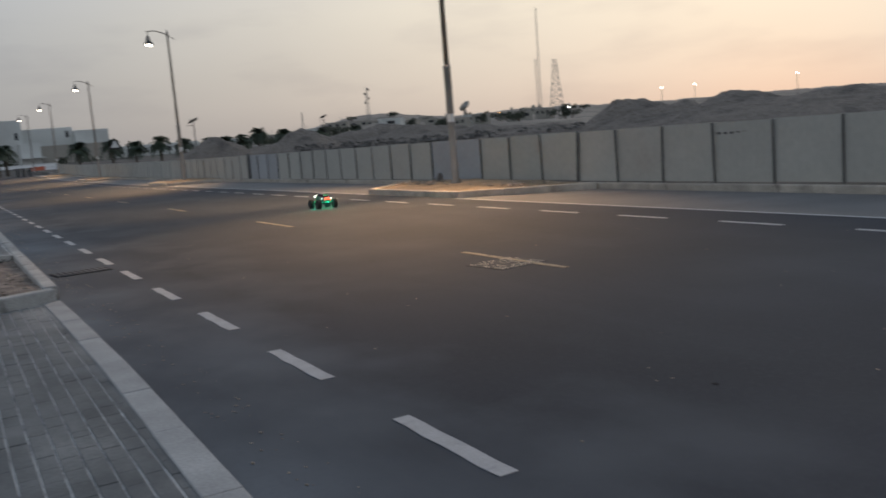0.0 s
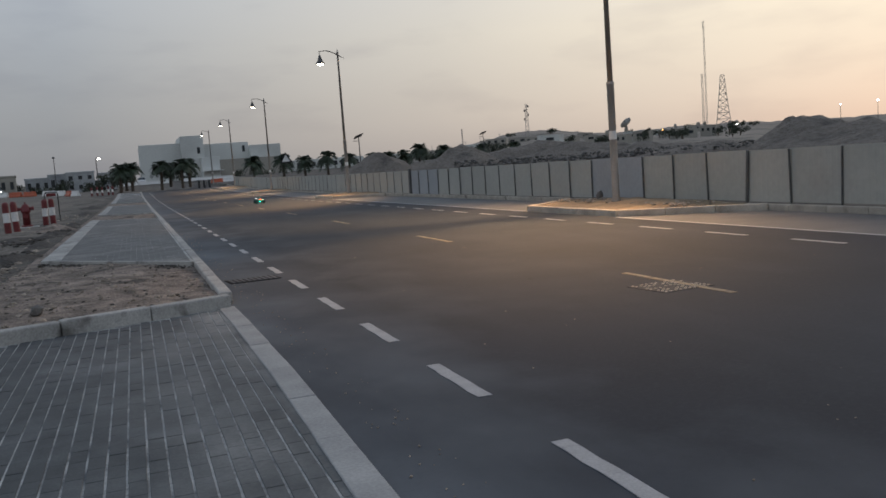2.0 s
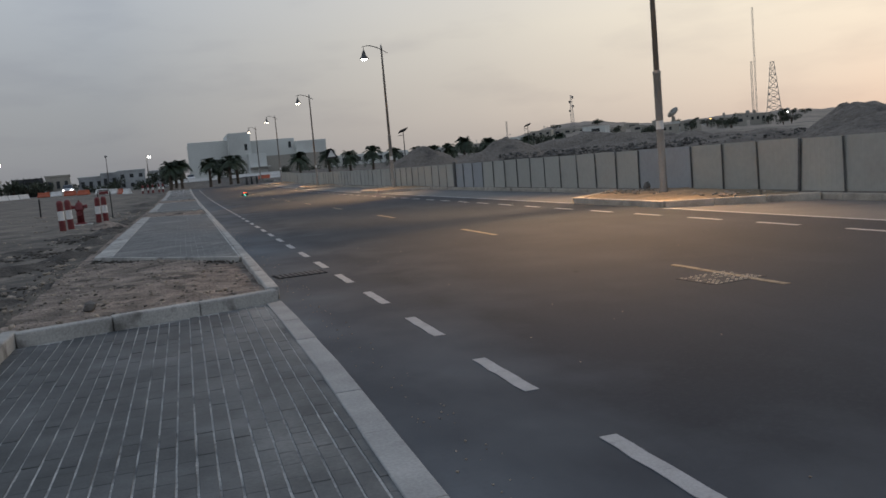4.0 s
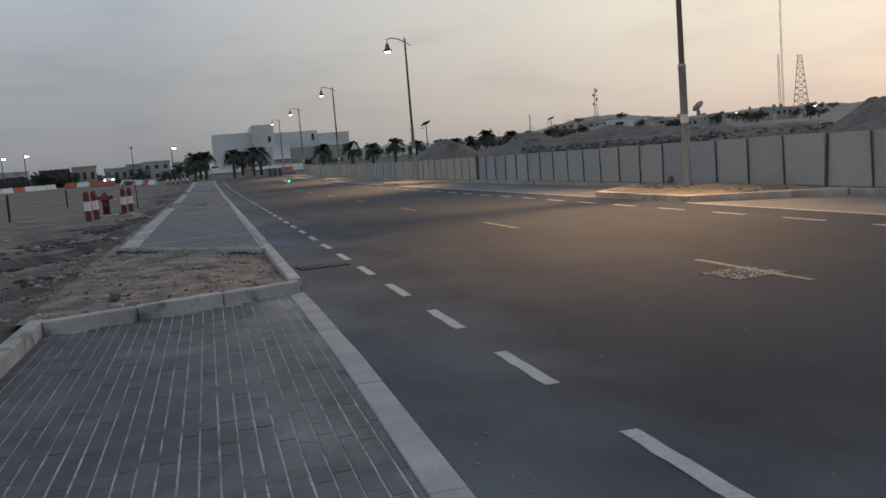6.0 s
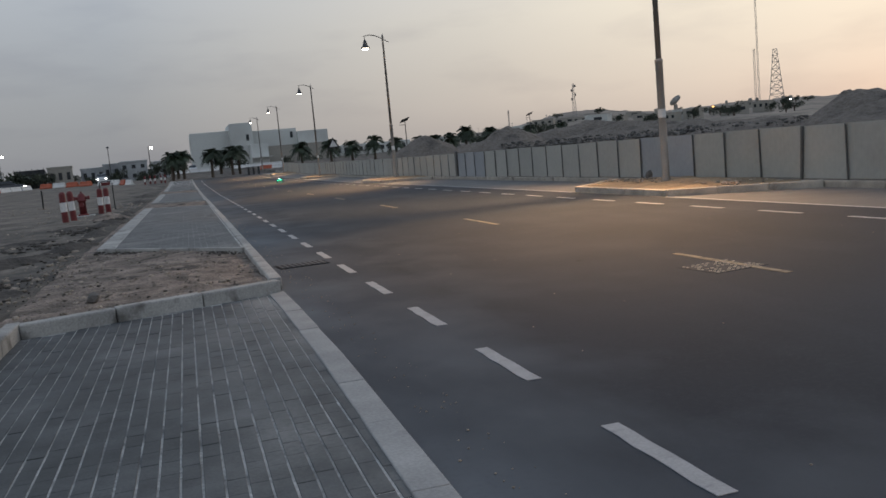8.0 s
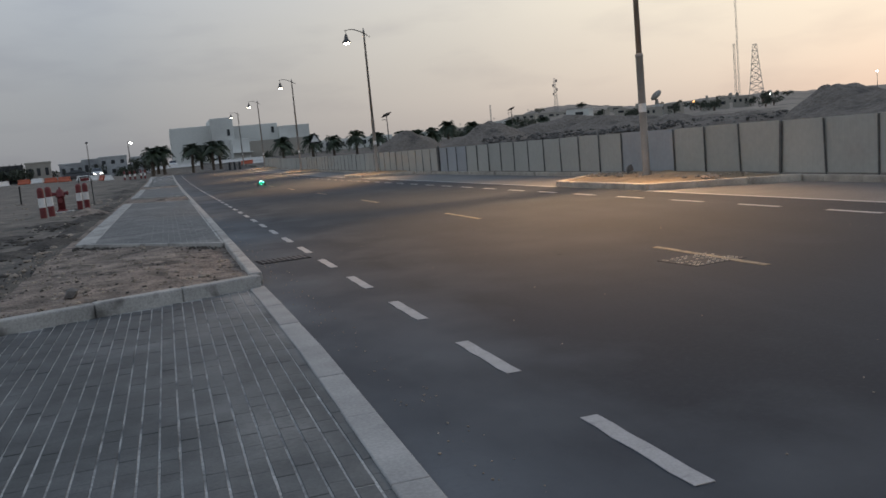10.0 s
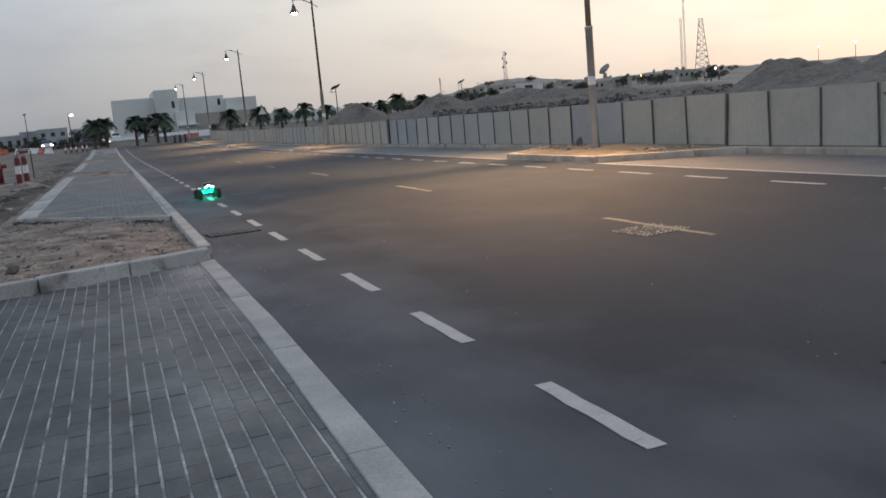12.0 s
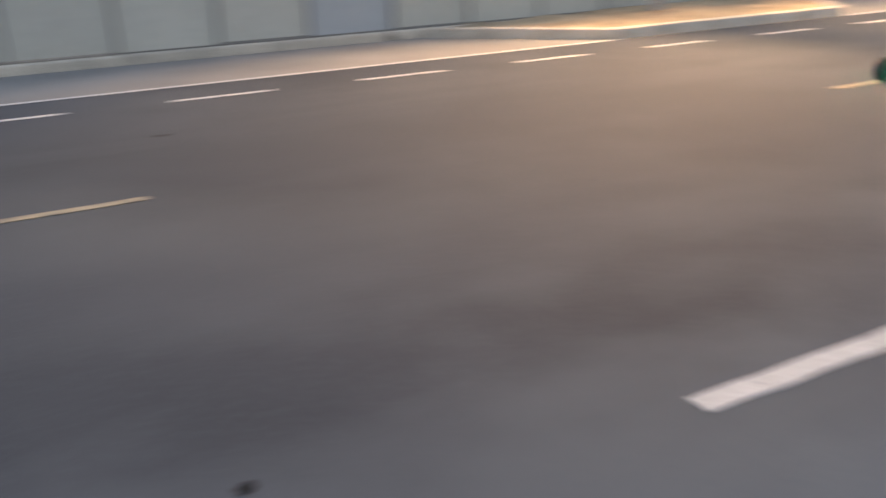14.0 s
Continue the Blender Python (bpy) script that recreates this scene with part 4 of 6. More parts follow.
# seconds, x, y, heading in degrees to the left of +y
TRUCK_PATH = [
    (0.0, 7.38, 18.4, 0), (0.2, 7.48, 20.7, -4), (0.4, 7.62, 23.0, -3), (0.6, 7.72, 25.4, -2), (0.8, 7.75, 28.2, 2), (1.0, 7.68, 31.0, 5), (1.2, 7.48, 33.8, 6),
    (1.5, 7.08, 38.3, 6), (1.8, 6.58, 43.5, 6), (2.1, 6.02, 48.6, 7), (2.4, 5.45, 53.0, 7), (2.7, 5.05, 57.0, 5), (3.0, 4.78, 60.4, 4), (3.3, 4.62, 63.2, 3), (3.5, 4.50, 64.8, 4), (3.7, 4.42, 66.4, 2),
    (4.3, 4.55, 70.6, -6), (4.9, 5.0, 75.0, -20), (5.4, 5.75, 78.0, -55), (5.8, 6.50, 79.0, -82), (6.0, 6.92, 79.0, -90), (6.3, 7.60, 78.6, -105), (6.6, 7.98, 77.4, -135), (6.9, 8.05, 75.8, -168),
    (7.2, 7.97, 74.7, -182), (7.6, 7.80, 73.5, -186), (7.9, 7.40, 71.7, -189), (8.2, 6.95, 69.2, -190), (8.8, 6.30, 64.0, -188), (9.5, 5.55, 55.5, -187), (10.0, 4.95, 48.8, -188),
    (10.3, 4.55, 44.6, -190), (10.5, 4.05, 41.4, -190), (10.7, 3.50, 38.3, -189), (10.9, 3.06, 35.2, -188), (11.1, 2.66, 32.1, -187), (11.3, 2.30, 29.1, -186), (11.5, 2.02, 26.4, -184), (11.7, 1.85, 23.8, -180),
    (11.9, 1.80, 21.2, -176), (12.1, 1.86, 17.9, -173), (12.3, 2.05, 14.8, -170), (12.4, 2.22, 13.6, -168), (12.5, 2.45, 12.6, -168), (12.6, 2.70, 11.45, -169), (12.7, 2.92, 10.05, -171), (12.8, 3.10, 8.6, -172),
    (12.9, 3.28, 7.18, -173), (13.0, 3.46, 5.74, -173), (13.1, 3.61, 4.22, -173), (13.2, 3.76, 2.68, -172), (13.3, 3.95, 1.19, -172), (13.4, 4.12, -0.42, -172), (13.6, 4.45, -2.9, -172), (13.8, 4.80, -5.4, -172), (14.0, 5.19, -7.94, -172)]


def motions():
    rows = []
    for t, x, y, a in TRUCK_PATH:
        k = 1 - rise(y) / 1.47            # where the road dips, the track lies a little further out
        rows.append((t, pose(x * k, y * k, rise(y * k) + 0.002, 0, 0, a)))
    walk(TRUCK, rows)
    # two cars on the far cross road: seconds and bearing in degrees
    for car, y, turn, stops in ((WHITE_CAR, 146.0, 184, [(0.0, -8.5), (2.5, -7.4), (3.5, -6.93), (6.0, -5.85), (8.0, -4.92), (10.3, -3.85), (11.5, -3.42), (14.0, -3.4)]),
                                (DARK_CAR, 139.5, -90, [(0.0, -24.0), (4.0, -18.4), (6.0, -14.6), (8.0, -10.1), (10.5, -3.85), (11.5, -1.75), (12.5, 0.1), (14.0, 2.4)])):
        rows = []
        for t, az in stops:
            x = y * math.tan(radians(az))
            z = ground_z(x, y) if x < -2.05 else rise(y) - 0.1
            rows.append((t, pose(x, y, z, 0, 0, turn)))
        walk(car, rows)
    for w, x, y in WHEELS:
        walk(w, [(0.1 * i, pose(x, y, 0.104, -70.0 * i)) for i in range(141)])



# ---- near parking bay: block pavers ----
def build_near_bay():
    x0, x1, bw, bl = -1.79, 0.762, 0.10208, 0.204
    front = lambda x: 9.20 + (x + 1.8) * 0.304
    bm = bmesh.new()
    lo, hi = [], []
    for x in (x0, x1):
        lo.append((x, -14.0))
        hi.append((x, front(x) + 0.04))
    loop = [lo[0], lo[1], hi[1], hi[0]]
    top = [bm.verts.new((x, y, 0.0055)) for x, y in loop]
    bot = [bm.verts.new((x, y, -0.10)) for x, y in loop]
    bm.faces.new(top)
    for i in range(4):
        bm.faces.new((top[i], bot[i], bot[(i + 1) % 4], top[(i + 1) % 4]))
    root = tagged(part("parking_bay_near", bm, "joint"), "near parking bay of grey block pavers with sandy joints", "parking bay", kind="structure")

    def paver_mesh(length):
        b = box((bw / 2, length / 2, 0), (bw - 0.0125, length - 0.0022, 0.05), None, 0.0025)
        me = bpy.data.meshes.new("paver")
        b.to_mesh(me)
        b.free()
        me.materials.append(M["paver"])
        return me

    full, half = paver_mesh(bl), paver_mesh(bl / 2)
    blocks("paving", root, x0, x1, lambda x: -13.82, lambda x: 2.501, 0.010, bw, bl, "paver_rest")
    rest_lo = {}
    n = round((x1 - x0) / bw)
    for i in range(n):
        x = x0 + i * bw
        y = 2.5 - (bl / 2 if i % 2 else 0)
        while y < 5.05:
            short = random.random() < 0.14
            step = bl / 2 if short else bl
            share("paver", half if short else full, root, pose(x + random.uniform(-0.0012, 0.0012), y, -0.014 + random.uniform(-0.0025, 0.0025), random.uniform(-0.5, 0.5), random.uniform(-0.7, 0.7), random.uniform(-0.3, 0.3)))
            y += step + (0.007 if noise.noise(Vector((x * 1.6, y * 1.6, 31))) > 0.22 else 0.0)
        rest_lo[i] = y
    blocks("paving", root, x0, x1, lambda x: rest_lo[min(n - 1, max(0, int((x - x0) / bw)))] - (bl / 2 if int((x - x0) / bw) % 2 else 0), lambda x: front(x) + 0.02, 0.010, bw, bl, "paver_rest")
    return root


build_near_bay()


def stone(bm, c, r, squash=0.65):
    """One angular stone."""
    res = bmesh.ops.create_icosphere(bm, subdivisions=1, radius=r)
    q = Euler((random.uniform(0, 6), random.uniform(0, 6), random.uniform(0, 6))).to_matrix()
    for v in res["verts"]:
        v.co = q @ (v.co * random.uniform(0.65, 1.15))
        v.co = Vector((v.co.x + c[0], v.co.y + c[1], v.co.z * squash + c[2]))


def scatter_pebbles():
    bm = bmesh.new()
    for _ in range(520):
        x, y = random.uniform(-2.6, 0.75), random.uniform(9.5, 18.5)
        if y < 9.75 + (x + 1.8) * 0.304 or y > 14.9 + (0.82 - x) * 1.3:
            continue
        z = 0.085 + 0.05 * noise.noise(Vector((x * 0.8, y * 0.8, 5)))
        stone(bm, (x, y, z), random.choice((0.012, 0.016, 0.02, 0.03, 0.045)))
    tagged(part("pebbles", bm, "rubble"), "small pale and brown stones on the soil", "pebbles", kind="stuff")
    bm = bmesh.new()
    for _ in range(420):
        x, y = random.uniform(-2.6, 0.70), random.uniform(9.6, 18.0)
        if y < 9.70 + (x + 1.8) * 0.304 or y > 14.6 + (0.73 - x) * 1.28:
            continue
        z = 0.082 + 0.05 * noise.noise(Vector((x * 0.8, y * 0.8, 5)))
        stone(bm, (x, y, z), random.choice((0.010, 0.014, 0.02, 0.03)))
    tagged(part("pebbles", bm, "dark_soil"), "dark crumbs of broken soil and twigs", "pebbles", kind="stuff")
    bm = bmesh.new()
    for _ in range(520):
        y = random.uniform(8, 60)
        x = -2.4 - random.random() ** 1.6 * (1.0 + y * 0.25)
        stone(bm, (x, y, ground_z(x, y)), random.choice((0.02, 0.03, 0.04, 0.06, 0.09)))
    tagged(part("rubble", bm, "rubble"), "scattered stones on the sandy ground", "stones", kind="stuff")
    bm = bmesh.new()
    stone(bm, (-1.25, 10.75, 0.13), 0.09, 1.1)
    tagged(part("stone", bm, "rock"), "single dark angular stone lying on the soil", "stone")


scatter_pebbles()


def spoil_heap(name, x, y, r, h, mat="heap", seed=0, label="", n=26, flat=1.0, turn=0.0, stretch=1.0, ragged=0.18):
    """A tipped heap with an uneven crest and foot."""
    bm = bmesh.new()
    rings = []
    ca, sa = math.cos(turn), math.sin(turn)
    for j in range(n + 1):
        f = j / n
        ring = []
        for i in range(40):
            a = 2 * math.pi * i / 40
            wob = 1 + ragged * (noise.noise(Vector((math.cos(a) * 1.5, math.sin(a) * 1.5, seed))) + 0.6 * noise.noise(Vector((math.cos(a) * 5, math.sin(a) * 5, seed))))
            px, py = r * f * wob * math.cos(a) * stretch, r * f * wob * math.sin(a)
            wx, wy = x + px * ca - py * sa, y + px * sa + py * ca
            prof = (1 - f ** 1.25) ** flat
            z = ground_z(wx, wy) - 0.06 + h * prof * (1 + 0.20 * noise.noise(Vector((wx * 0.45, wy * 0.45, seed)))) + (0.06 * h * noise.noise(Vector((wx * 1.1, wy * 1.1, seed))) + 0.035 * h * noise.noise(Vector((wx * 3.1, wy * 3.1, seed)))) * (1 - f ** 3)
            ring.append(bm.verts.new((wx, wy, z)))
            if j == 0:
                break
        rings.append(ring)
    for i in range(40):
        bm.faces.new((rings[0][0], rings[1][i], rings[1][(i + 1) % 40]))
    for a, b in zip(rings[1:], rings[2:]):
        for i in range(40):
            bm.faces.new((a[i], b[i], b[(i + 1) % 40], a[(i + 1) % 40]))
    return tagged(part(name, bm, mat, smooth=True), label or "tipped heap of grey-brown spoil behind the fence", "earth mound")


def at(az, d):
    return d * math.sin(radians(az)), d * math.cos(radians(az))


EYE = 1.47
HEAPS = [  # bearing, distance, radius, elevation of the crest in degrees, stretch
    (15.6, 78, 4.7, 0.97, 1.0), (18.3, 84, 5.5, 0.10, 1.4), (21.1, 72, 5.2, 0.95, 1.05), (19.8, 74, 4.0, 0.45, 1.2), (26.0, 80, 7.4, 1.02, 1.2), (29.6, 74, 7.0, 0.72, 1.6), (33.0, 70, 7.5, 0.34, 2.0), (37.0, 62, 7.0, 0.18, 1.5),
    (43.1, 52, 3.7, 1.38, 1.15), (41.8, 56, 3.0, 1.10, 1.0), (45.5, 50, 6.0, 0.75, 1.2), (49.0, 48, 6.0, 1.08, 1.1), (54.0, 46, 8.0, 0.85, 1.5), (61.0, 46, 9.0, 0.55, 1.6), (72.0, 46, 9.0, 0.4, 1.8)]
for i, (az, d, r, e, st) in enumerate(HEAPS):
    hx_, hy_ = at(az, d)
    crest = EYE + d * math.tan(radians(e))
    spoil_heap("earth_mound", hx_, hy_, r, crest - ground_z(hx_, hy_) + 0.06, seed=i * 7.3, turn=-radians(az), stretch=st, flat=0.62 if e > 1.2 else 0.9)

bm = bmesh.new()
for _ in range(1500):
    az = random.uniform(20.5, 39.5)
    d = random.uniform(58, 66)
    x, y = at(az, d)
    stone(bm, (x, y, EYE + d * math.tan(radians(-0.42 + 0.40 * random.random() ** 2.2 + 0.14 * noise.noise(Vector((az * 1.3, 0, 9)))))), random.choice((0.03, 0.04, 0.05, 0.07, 0.10, 0.16)))
tagged(part("rubble_bank", bm, "rock"), "bank of dark broken rock behind the fence", "rubble", kind="stuff")


def build_hill():
    """The far ridge behind the heaps."""
    bm = bmesh.new()
    rows = []
    for j in range(9):
        f = j / 8
        d = 210 + 300 * f
        row = []
        for i in range(449):
            az = 8 + i * 0.25
            e = 0.80 + 0.83 * math.exp(-((az - 25.8) / 3.8) ** 2) + 0.40 * math.exp(-((az - 36.0) / 6.0) ** 2) + 0.15 * math.exp(-((az - 50) / 9) ** 2)
            e *= min(1.0, (az - 8) / 9)
            e += 0.05 * noise.noise(Vector((az * 0.9, 0, 0))) + 0.06 * noise.noise(Vector((az * 2.6, 0, 2))) + 0.05 * noise.noise(Vector((az * 7.0, f * 3, 2)))
            lift = f ** 0.9 * (EYE + d * math.tan(radians(e))) + (1 - f) * 1.0 + 0.5 * noise.noise(Vector((az * 0.8, f * 4, 4))) * math.sin(f * math.pi)
            x, y = at(az, d)
            row.append(bm.verts.new((x, y, lift)))
        rows.append(row)
    back = []
    for i in range(449):
        x, y = at(8 + i * 0.25, 640)
        back.append(bm.verts.new((x, y, 0.0)))
    rows.append(back)
    for a, b in zip(rows, rows[1:]):
        for i in range(448):
            bm.faces.new((a[i], a[i + 1], b[i + 1], b[i]))
    tagged(part("hill", bm, "hill", smooth=True), "low barren grey-brown hill with scattered villas", "hill", kind="structure")


build_hill()


# ---- buildings ----
def build_house(x, y, z, w, d, h, turn, mat="facade", rows=1, cols=3, name="villa", label="white flat-roofed villa with dark windows"):
    root = empty(name, pose(x, y, z, 0, 0, turn), label, "house")
    part("wall", box((0, 0, h / 2 - 1), (w, d, h + 2), None, 0.03), mat, root)
    part("roof_parapet", box((0, 0, h + 0.15), (w + 0.2, d + 0.2, 0.3), None, 0.03), mat, root)
    for r in range(rows):
        for c in range(cols):
            cx = -w / 2 + w * (c + 0.5) / cols
            cz = h * (r + 0.55) / rows
            part("window", box((cx, -d / 2 - 0.02, cz), (w / cols * 0.42, 0.10, h / rows * 0.42)), "window", root)
    return root


def build_big_building():
    y0, z0 = 232.0, rise(232) - 0.5
    root = empty("large_white_building", None, "large white windowless blocky building of several storeys", "building")
    def blk(name, x0, x1, top, yf, depth, mat="facade"):
        part(name, box(((x0 + x1) / 2, yf + depth / 2, (z0 + top) / 2), (x1 - x0, depth, top - z0), None, 0.05), mat, root)
    blk("west_wing", 2.3, 12.3, 11.3, 234, 26)
    blk("tower", 12.3, 17.9, 12.8, 229, 22)
    blk("core", 17.9, 29.5, 10.6, 232, 24)
    blk("east_wing", 29.5, 37.4, 9.6, 229, 22)
    blk("front_block", 16.6, 20.9, 7.0, 222, 7)
    blk("podium", 20.9, 37.2, 6.2, 223, 6, "facade_tan")
    blk("annexe", 37.4, 40.2, 6.4, 232, 14)
    blk("low_wing", 40.2, 62.0, 5.0, 238, 12)
    for x, z in ((16.6, 9.0), (28.2, 8.9), (5.5, 5.5)):
        part("window", box((x, (229 if x < 18 and x > 12 else 232 if x > 18 else 234) - 0.03, z), (0.7, 0.2, 1.6)), "window", root)
    for i in range(10):
        part("window", box((41.5 + 2.05 * i, 237.95, 3.6), (1.1, 0.2, 1.2)), "window", root)
    for i in range(6):
        part("awning_post", box((17.2 + 0.7 * i, 221.0, 2.6), (0.12, 0.12, 2.0)), "white", root)
    part("awning", box((19.0, 221.0, 3.6), (5.0, 2.0, 0.15)), "white", root)


build_big_building()
for (x, y, w, d, h, t, mt, rw, cl) in ((-19.2, 152, 3.6, 6, 2.8, 6, "facade_tan", 1, 3), (-15.0, 160, 3.8, 6, 2.2, 4, "villa", 1, 3), (-11.8, 158, 2.8, 5, 2.7, 4, "villa", 1, 2),
                                        (-7.9, 152, 4.2, 6, 2.9, 2, "villa", 2, 3), (-4.0, 158, 3.0, 6, 2.6, 2, "villa", 1, 2), (-34, 170, 6, 7, 2.5, 8, "villa", 1, 3), (-44, 176, 7, 7, 3.0, 8, "villa", 1, 4)):
    build_house(x, y, ground_z(x, y), w, d, h, t, mt, rw, cl)
shed = empty("dark_mesh_shed", pose(-23.4, 150, ground_z(-23.4, 150), 0, 0, 6), "dark mesh-covered site shed", "shed")
part("wall", box((0, 0, 1.1), (4.4, 4, 3.4), None, 0.05), "dark_wall", shed)
for i in range(6):
    part("post", box((-2.1 + 0.84 * i, -2.05, 1.5), (0.08, 0.08, 3.0)), "black", shed)
shed2 = copy_thing(shed, pose(-31.5, 158, ground_z(-31.5, 158) - 0.9, 0, 0, 8))

for i in range(30):
    az = 13.8 + i * 0.8 + random.uniform(-0.3, 0.3)
    d = random.uniform(300, 420)
    e = 0.80 + 0.83 * math.exp(-((az - 25.8) / 3.8) ** 2) + 0.40 * math.exp(-((az - 36.0) / 6.0) ** 2) + random.uniform(-0.24, -0.02) - (0.32 if 23.5 < az < 29 else 0)
    x, y = at(az, d)
    h = random.uniform(1.6, 2.6)
    build_house(x, y, EYE + d * math.tan(radians(e)) - h, random.uniform(4, 9), 6, h, -az + random.uniform(-25, 25), random.choice(("facade", "facade_tan", "facade_tan")), 1, random.choice((1, 2, 3)))


# ---- palms and shrubs ----
def build_palm(height, spread, fronds, seed):
    rng = random.Random(seed)
    root = empty("palm_tree", None, "date palm with drooping dark green fronds", "palm tree", "palm trees")
    bm = bmesh.new()
    prof = []
    n = 14
    for i in range(n + 1):
        f = i / n
        prof.append((0.20 - 0.05 * f + (0.025 if i % 2 else 0) + (0.09 * f ** 6), height * f))
    part("trunk", lathe(prof, 12), "trunk", root)
    bm = bmesh.new()
    for k in range(fronds):
        a = 2 * math.pi * (k / fronds) * 2.618 + rng.uniform(-0.2, 0.2)
        up = rng.uniform(-0.45, 1.25)
        ln = spread * rng.uniform(0.85, 1.1)
        pts = []
        for i in range(8):
            f = i / 7
            out = ln * f * math.cos(up) * (1 - 0.1 * f)
            z = height + ln * f * math.sin(up) - ln * 0.62 * f * f * (0.7 + 0.3 * math.cos(up))
            pts.append(Vector((math.cos(a) * (out + 0.08), math.sin(a) * (out + 0.08), z)))
        side = Vector((-math.sin(a), math.cos(a), 0))
        for i in range(7):
            p, q = pts[i], pts[i + 1]
            bm.faces.new([bm.verts.new(v) for v in (p + side * 0.02, q + side * 0.015, q - side * 0.015, p - side * 0.02)])
            for s in (-1, 1):
                for g in (0.0, 0.5):
                    b0 = p.lerp(q, g)
                    fwd = (q - p).normalized()
                    wl = 0.55 * spread / 1.8 * math.sin(0.35 + 2.4 * (i + g) / 7.5)
                    tip = b0 + side * s * wl * 0.8 + fwd * wl * 0.7 - Vector((0, 0, wl * 0.35))
                    bm.faces.new([bm.verts.new(v) for v in (b0, b0 + fwd * 0.09 * spread, tip)])
    part("crown", bm, "frond", root, "dark green feathery fronds")
    return root


PALMS = [build_palm(3.0, 1.95, 56, 1), build_palm(2.7, 1.8, 50, 2), build_palm(3.25, 1.7, 60, 3)]
spots = [(17.0, 130, 0, 0.05), (21.4, 130, 0, 0.1), (24.8, 131, 1, 0.1), (28.1, 130, 0, 0.1), (31.8, 131, 1, -0.1), (35.5, 131, 1, -0.2), (-1.6, 125, 2, 0.0), (-0.1, 125.6, 2, 0.1), (3.7, 125, 2, 0.0), (5.0, 127.5, 1, 0.3), (6.4, 123.8, 2, 0.1), (7.5, 125.6, 2, 0.1), (-0.9, 127, 1, 0.2),
         (41.0, 132, 1, -0.1), (44.2, 134, 0, 0.4), (48.0, 133, 1, 0.3), (64.0, 140, 1, 0.2), (38.6, 133, 1, -0.2), (57.0, 138, 1, 0.1)]
used = set()
for x, y, kind_, lift in spots:
    m = pose(x, y, (rise(y) if x < 14 else rise(y) - 0.1) + lift, random.uniform(-2, 2), random.uniform(-2, 2), random.uniform(0, 360))
    if kind_ in used:
        copy_thing(PALMS[kind_], m)
    else:
        PALMS[kind_].matrix_basis = m
        used.add(kind_)


def leaf_clump(bm, c, r, n, rng):
    for _ in range(n):
        d = Vector((rng.gauss(0, 1), rng.gauss(0, 1), rng.gauss(0, 0.8))).normalized() * r * rng.random() ** 0.4
        p = Vector(c) + d
        s = r * rng.uniform(0.16, 0.34)
        q = Euler((rng.uniform(0, 6), rng.uniform(0, 6), rng.uniform(0, 6))).to_matrix()
        bm.faces.new([bm.verts.new(p + q @ Vector(v) * s) for v in ((-1, 0, 0), (0, -0.55, 0.1), (1, 0, 0), (0, 0.55, 0.1))])


def build_shrub(seed):
    rng = random.Random(seed)
    root = empty("shrub", None, "dark dusty shrub on the hillside", "shrub", "hillside shrubs")
    bm = bmesh.new()
    for _ in range(4):
        add_tube(bm, [(0, 0, -0.5), (rng.uniform(-0.4, 0.4), rng.uniform(-0.4, 0.4), 0.8), (rng.uniform(-1.2, 1.2), rng.uniform(-1, 1), 1.6)], [0.12, 0.09, 0.04], 5)
    part("stems", bm, "trunk", root)
    bm = bmesh.new()
    for _ in range(9):
        leaf_clump(bm, (rng.uniform(-1.9, 1.9), rng.uniform(-1.0, 1.0), rng.uniform(0.7, 2.0)), rng.uniform(0.6, 1.1), 46, rng)
    part("crown", bm, "leaf", root, "dense dark leaves")
    return root


# thin lamp posts and aerials on the skyline
for i in range(12):
    az, d = 17.2 + 0.62 * i + random.uniform(-0.25, 0.25), 440
    e = 0.80 + 0.83 * math.exp(-((az - 25.8) / 3.8) ** 2)
    x, y = at(az, d)
    z = EYE + d * math.tan(radians(e * min(1.0, (az - 8) / 9))) - 3.0
    root = empty("skyline_post", pose(x, y, z, 0, 0, -az), "thin dark post on the far ridge", "post", "posts on the ridge")
    tall = random.uniform(3.4, 5.2)
    part("pole", lathe([(0.10, -1.5), (0.07, tall)], 6), "far_steel", root)
    part("head", box((0, 0, tall), (random.uniform(0.5, 0.9), 0.4, 0.35), None, 0.05), "far_steel", root)
# water tanks and stair heads on the hilltop roofs
for az, w in ((36.3, 1.8), (36.7, 1.3), (38.2, 1.6), (38.6, 2.0), (30.7, 3.0), (34.9, 1.2)):
    x, y = at(az, 452)
    e = 0.80 + 0.83 * math.exp(-((az - 25.8) / 3.8) ** 2) + 0.40 * math.exp(-((az - 36.0) / 6.0) ** 2)
    root = empty("roof_tank", pose(x, y, EYE + 452 * math.tan(radians(e)) - 2.6, 0, 0, -az), "small block-like water tank on the hilltop", "water tank", "hilltop tanks")
    part("body", box((0, 0, 1.5), (w, 1.6, 4.4), None, 0.1), "facade_tan", root)
    part("lid", lathe([(0.45, 3.7), (0.42, 3.95)], 10), "far_steel", root)

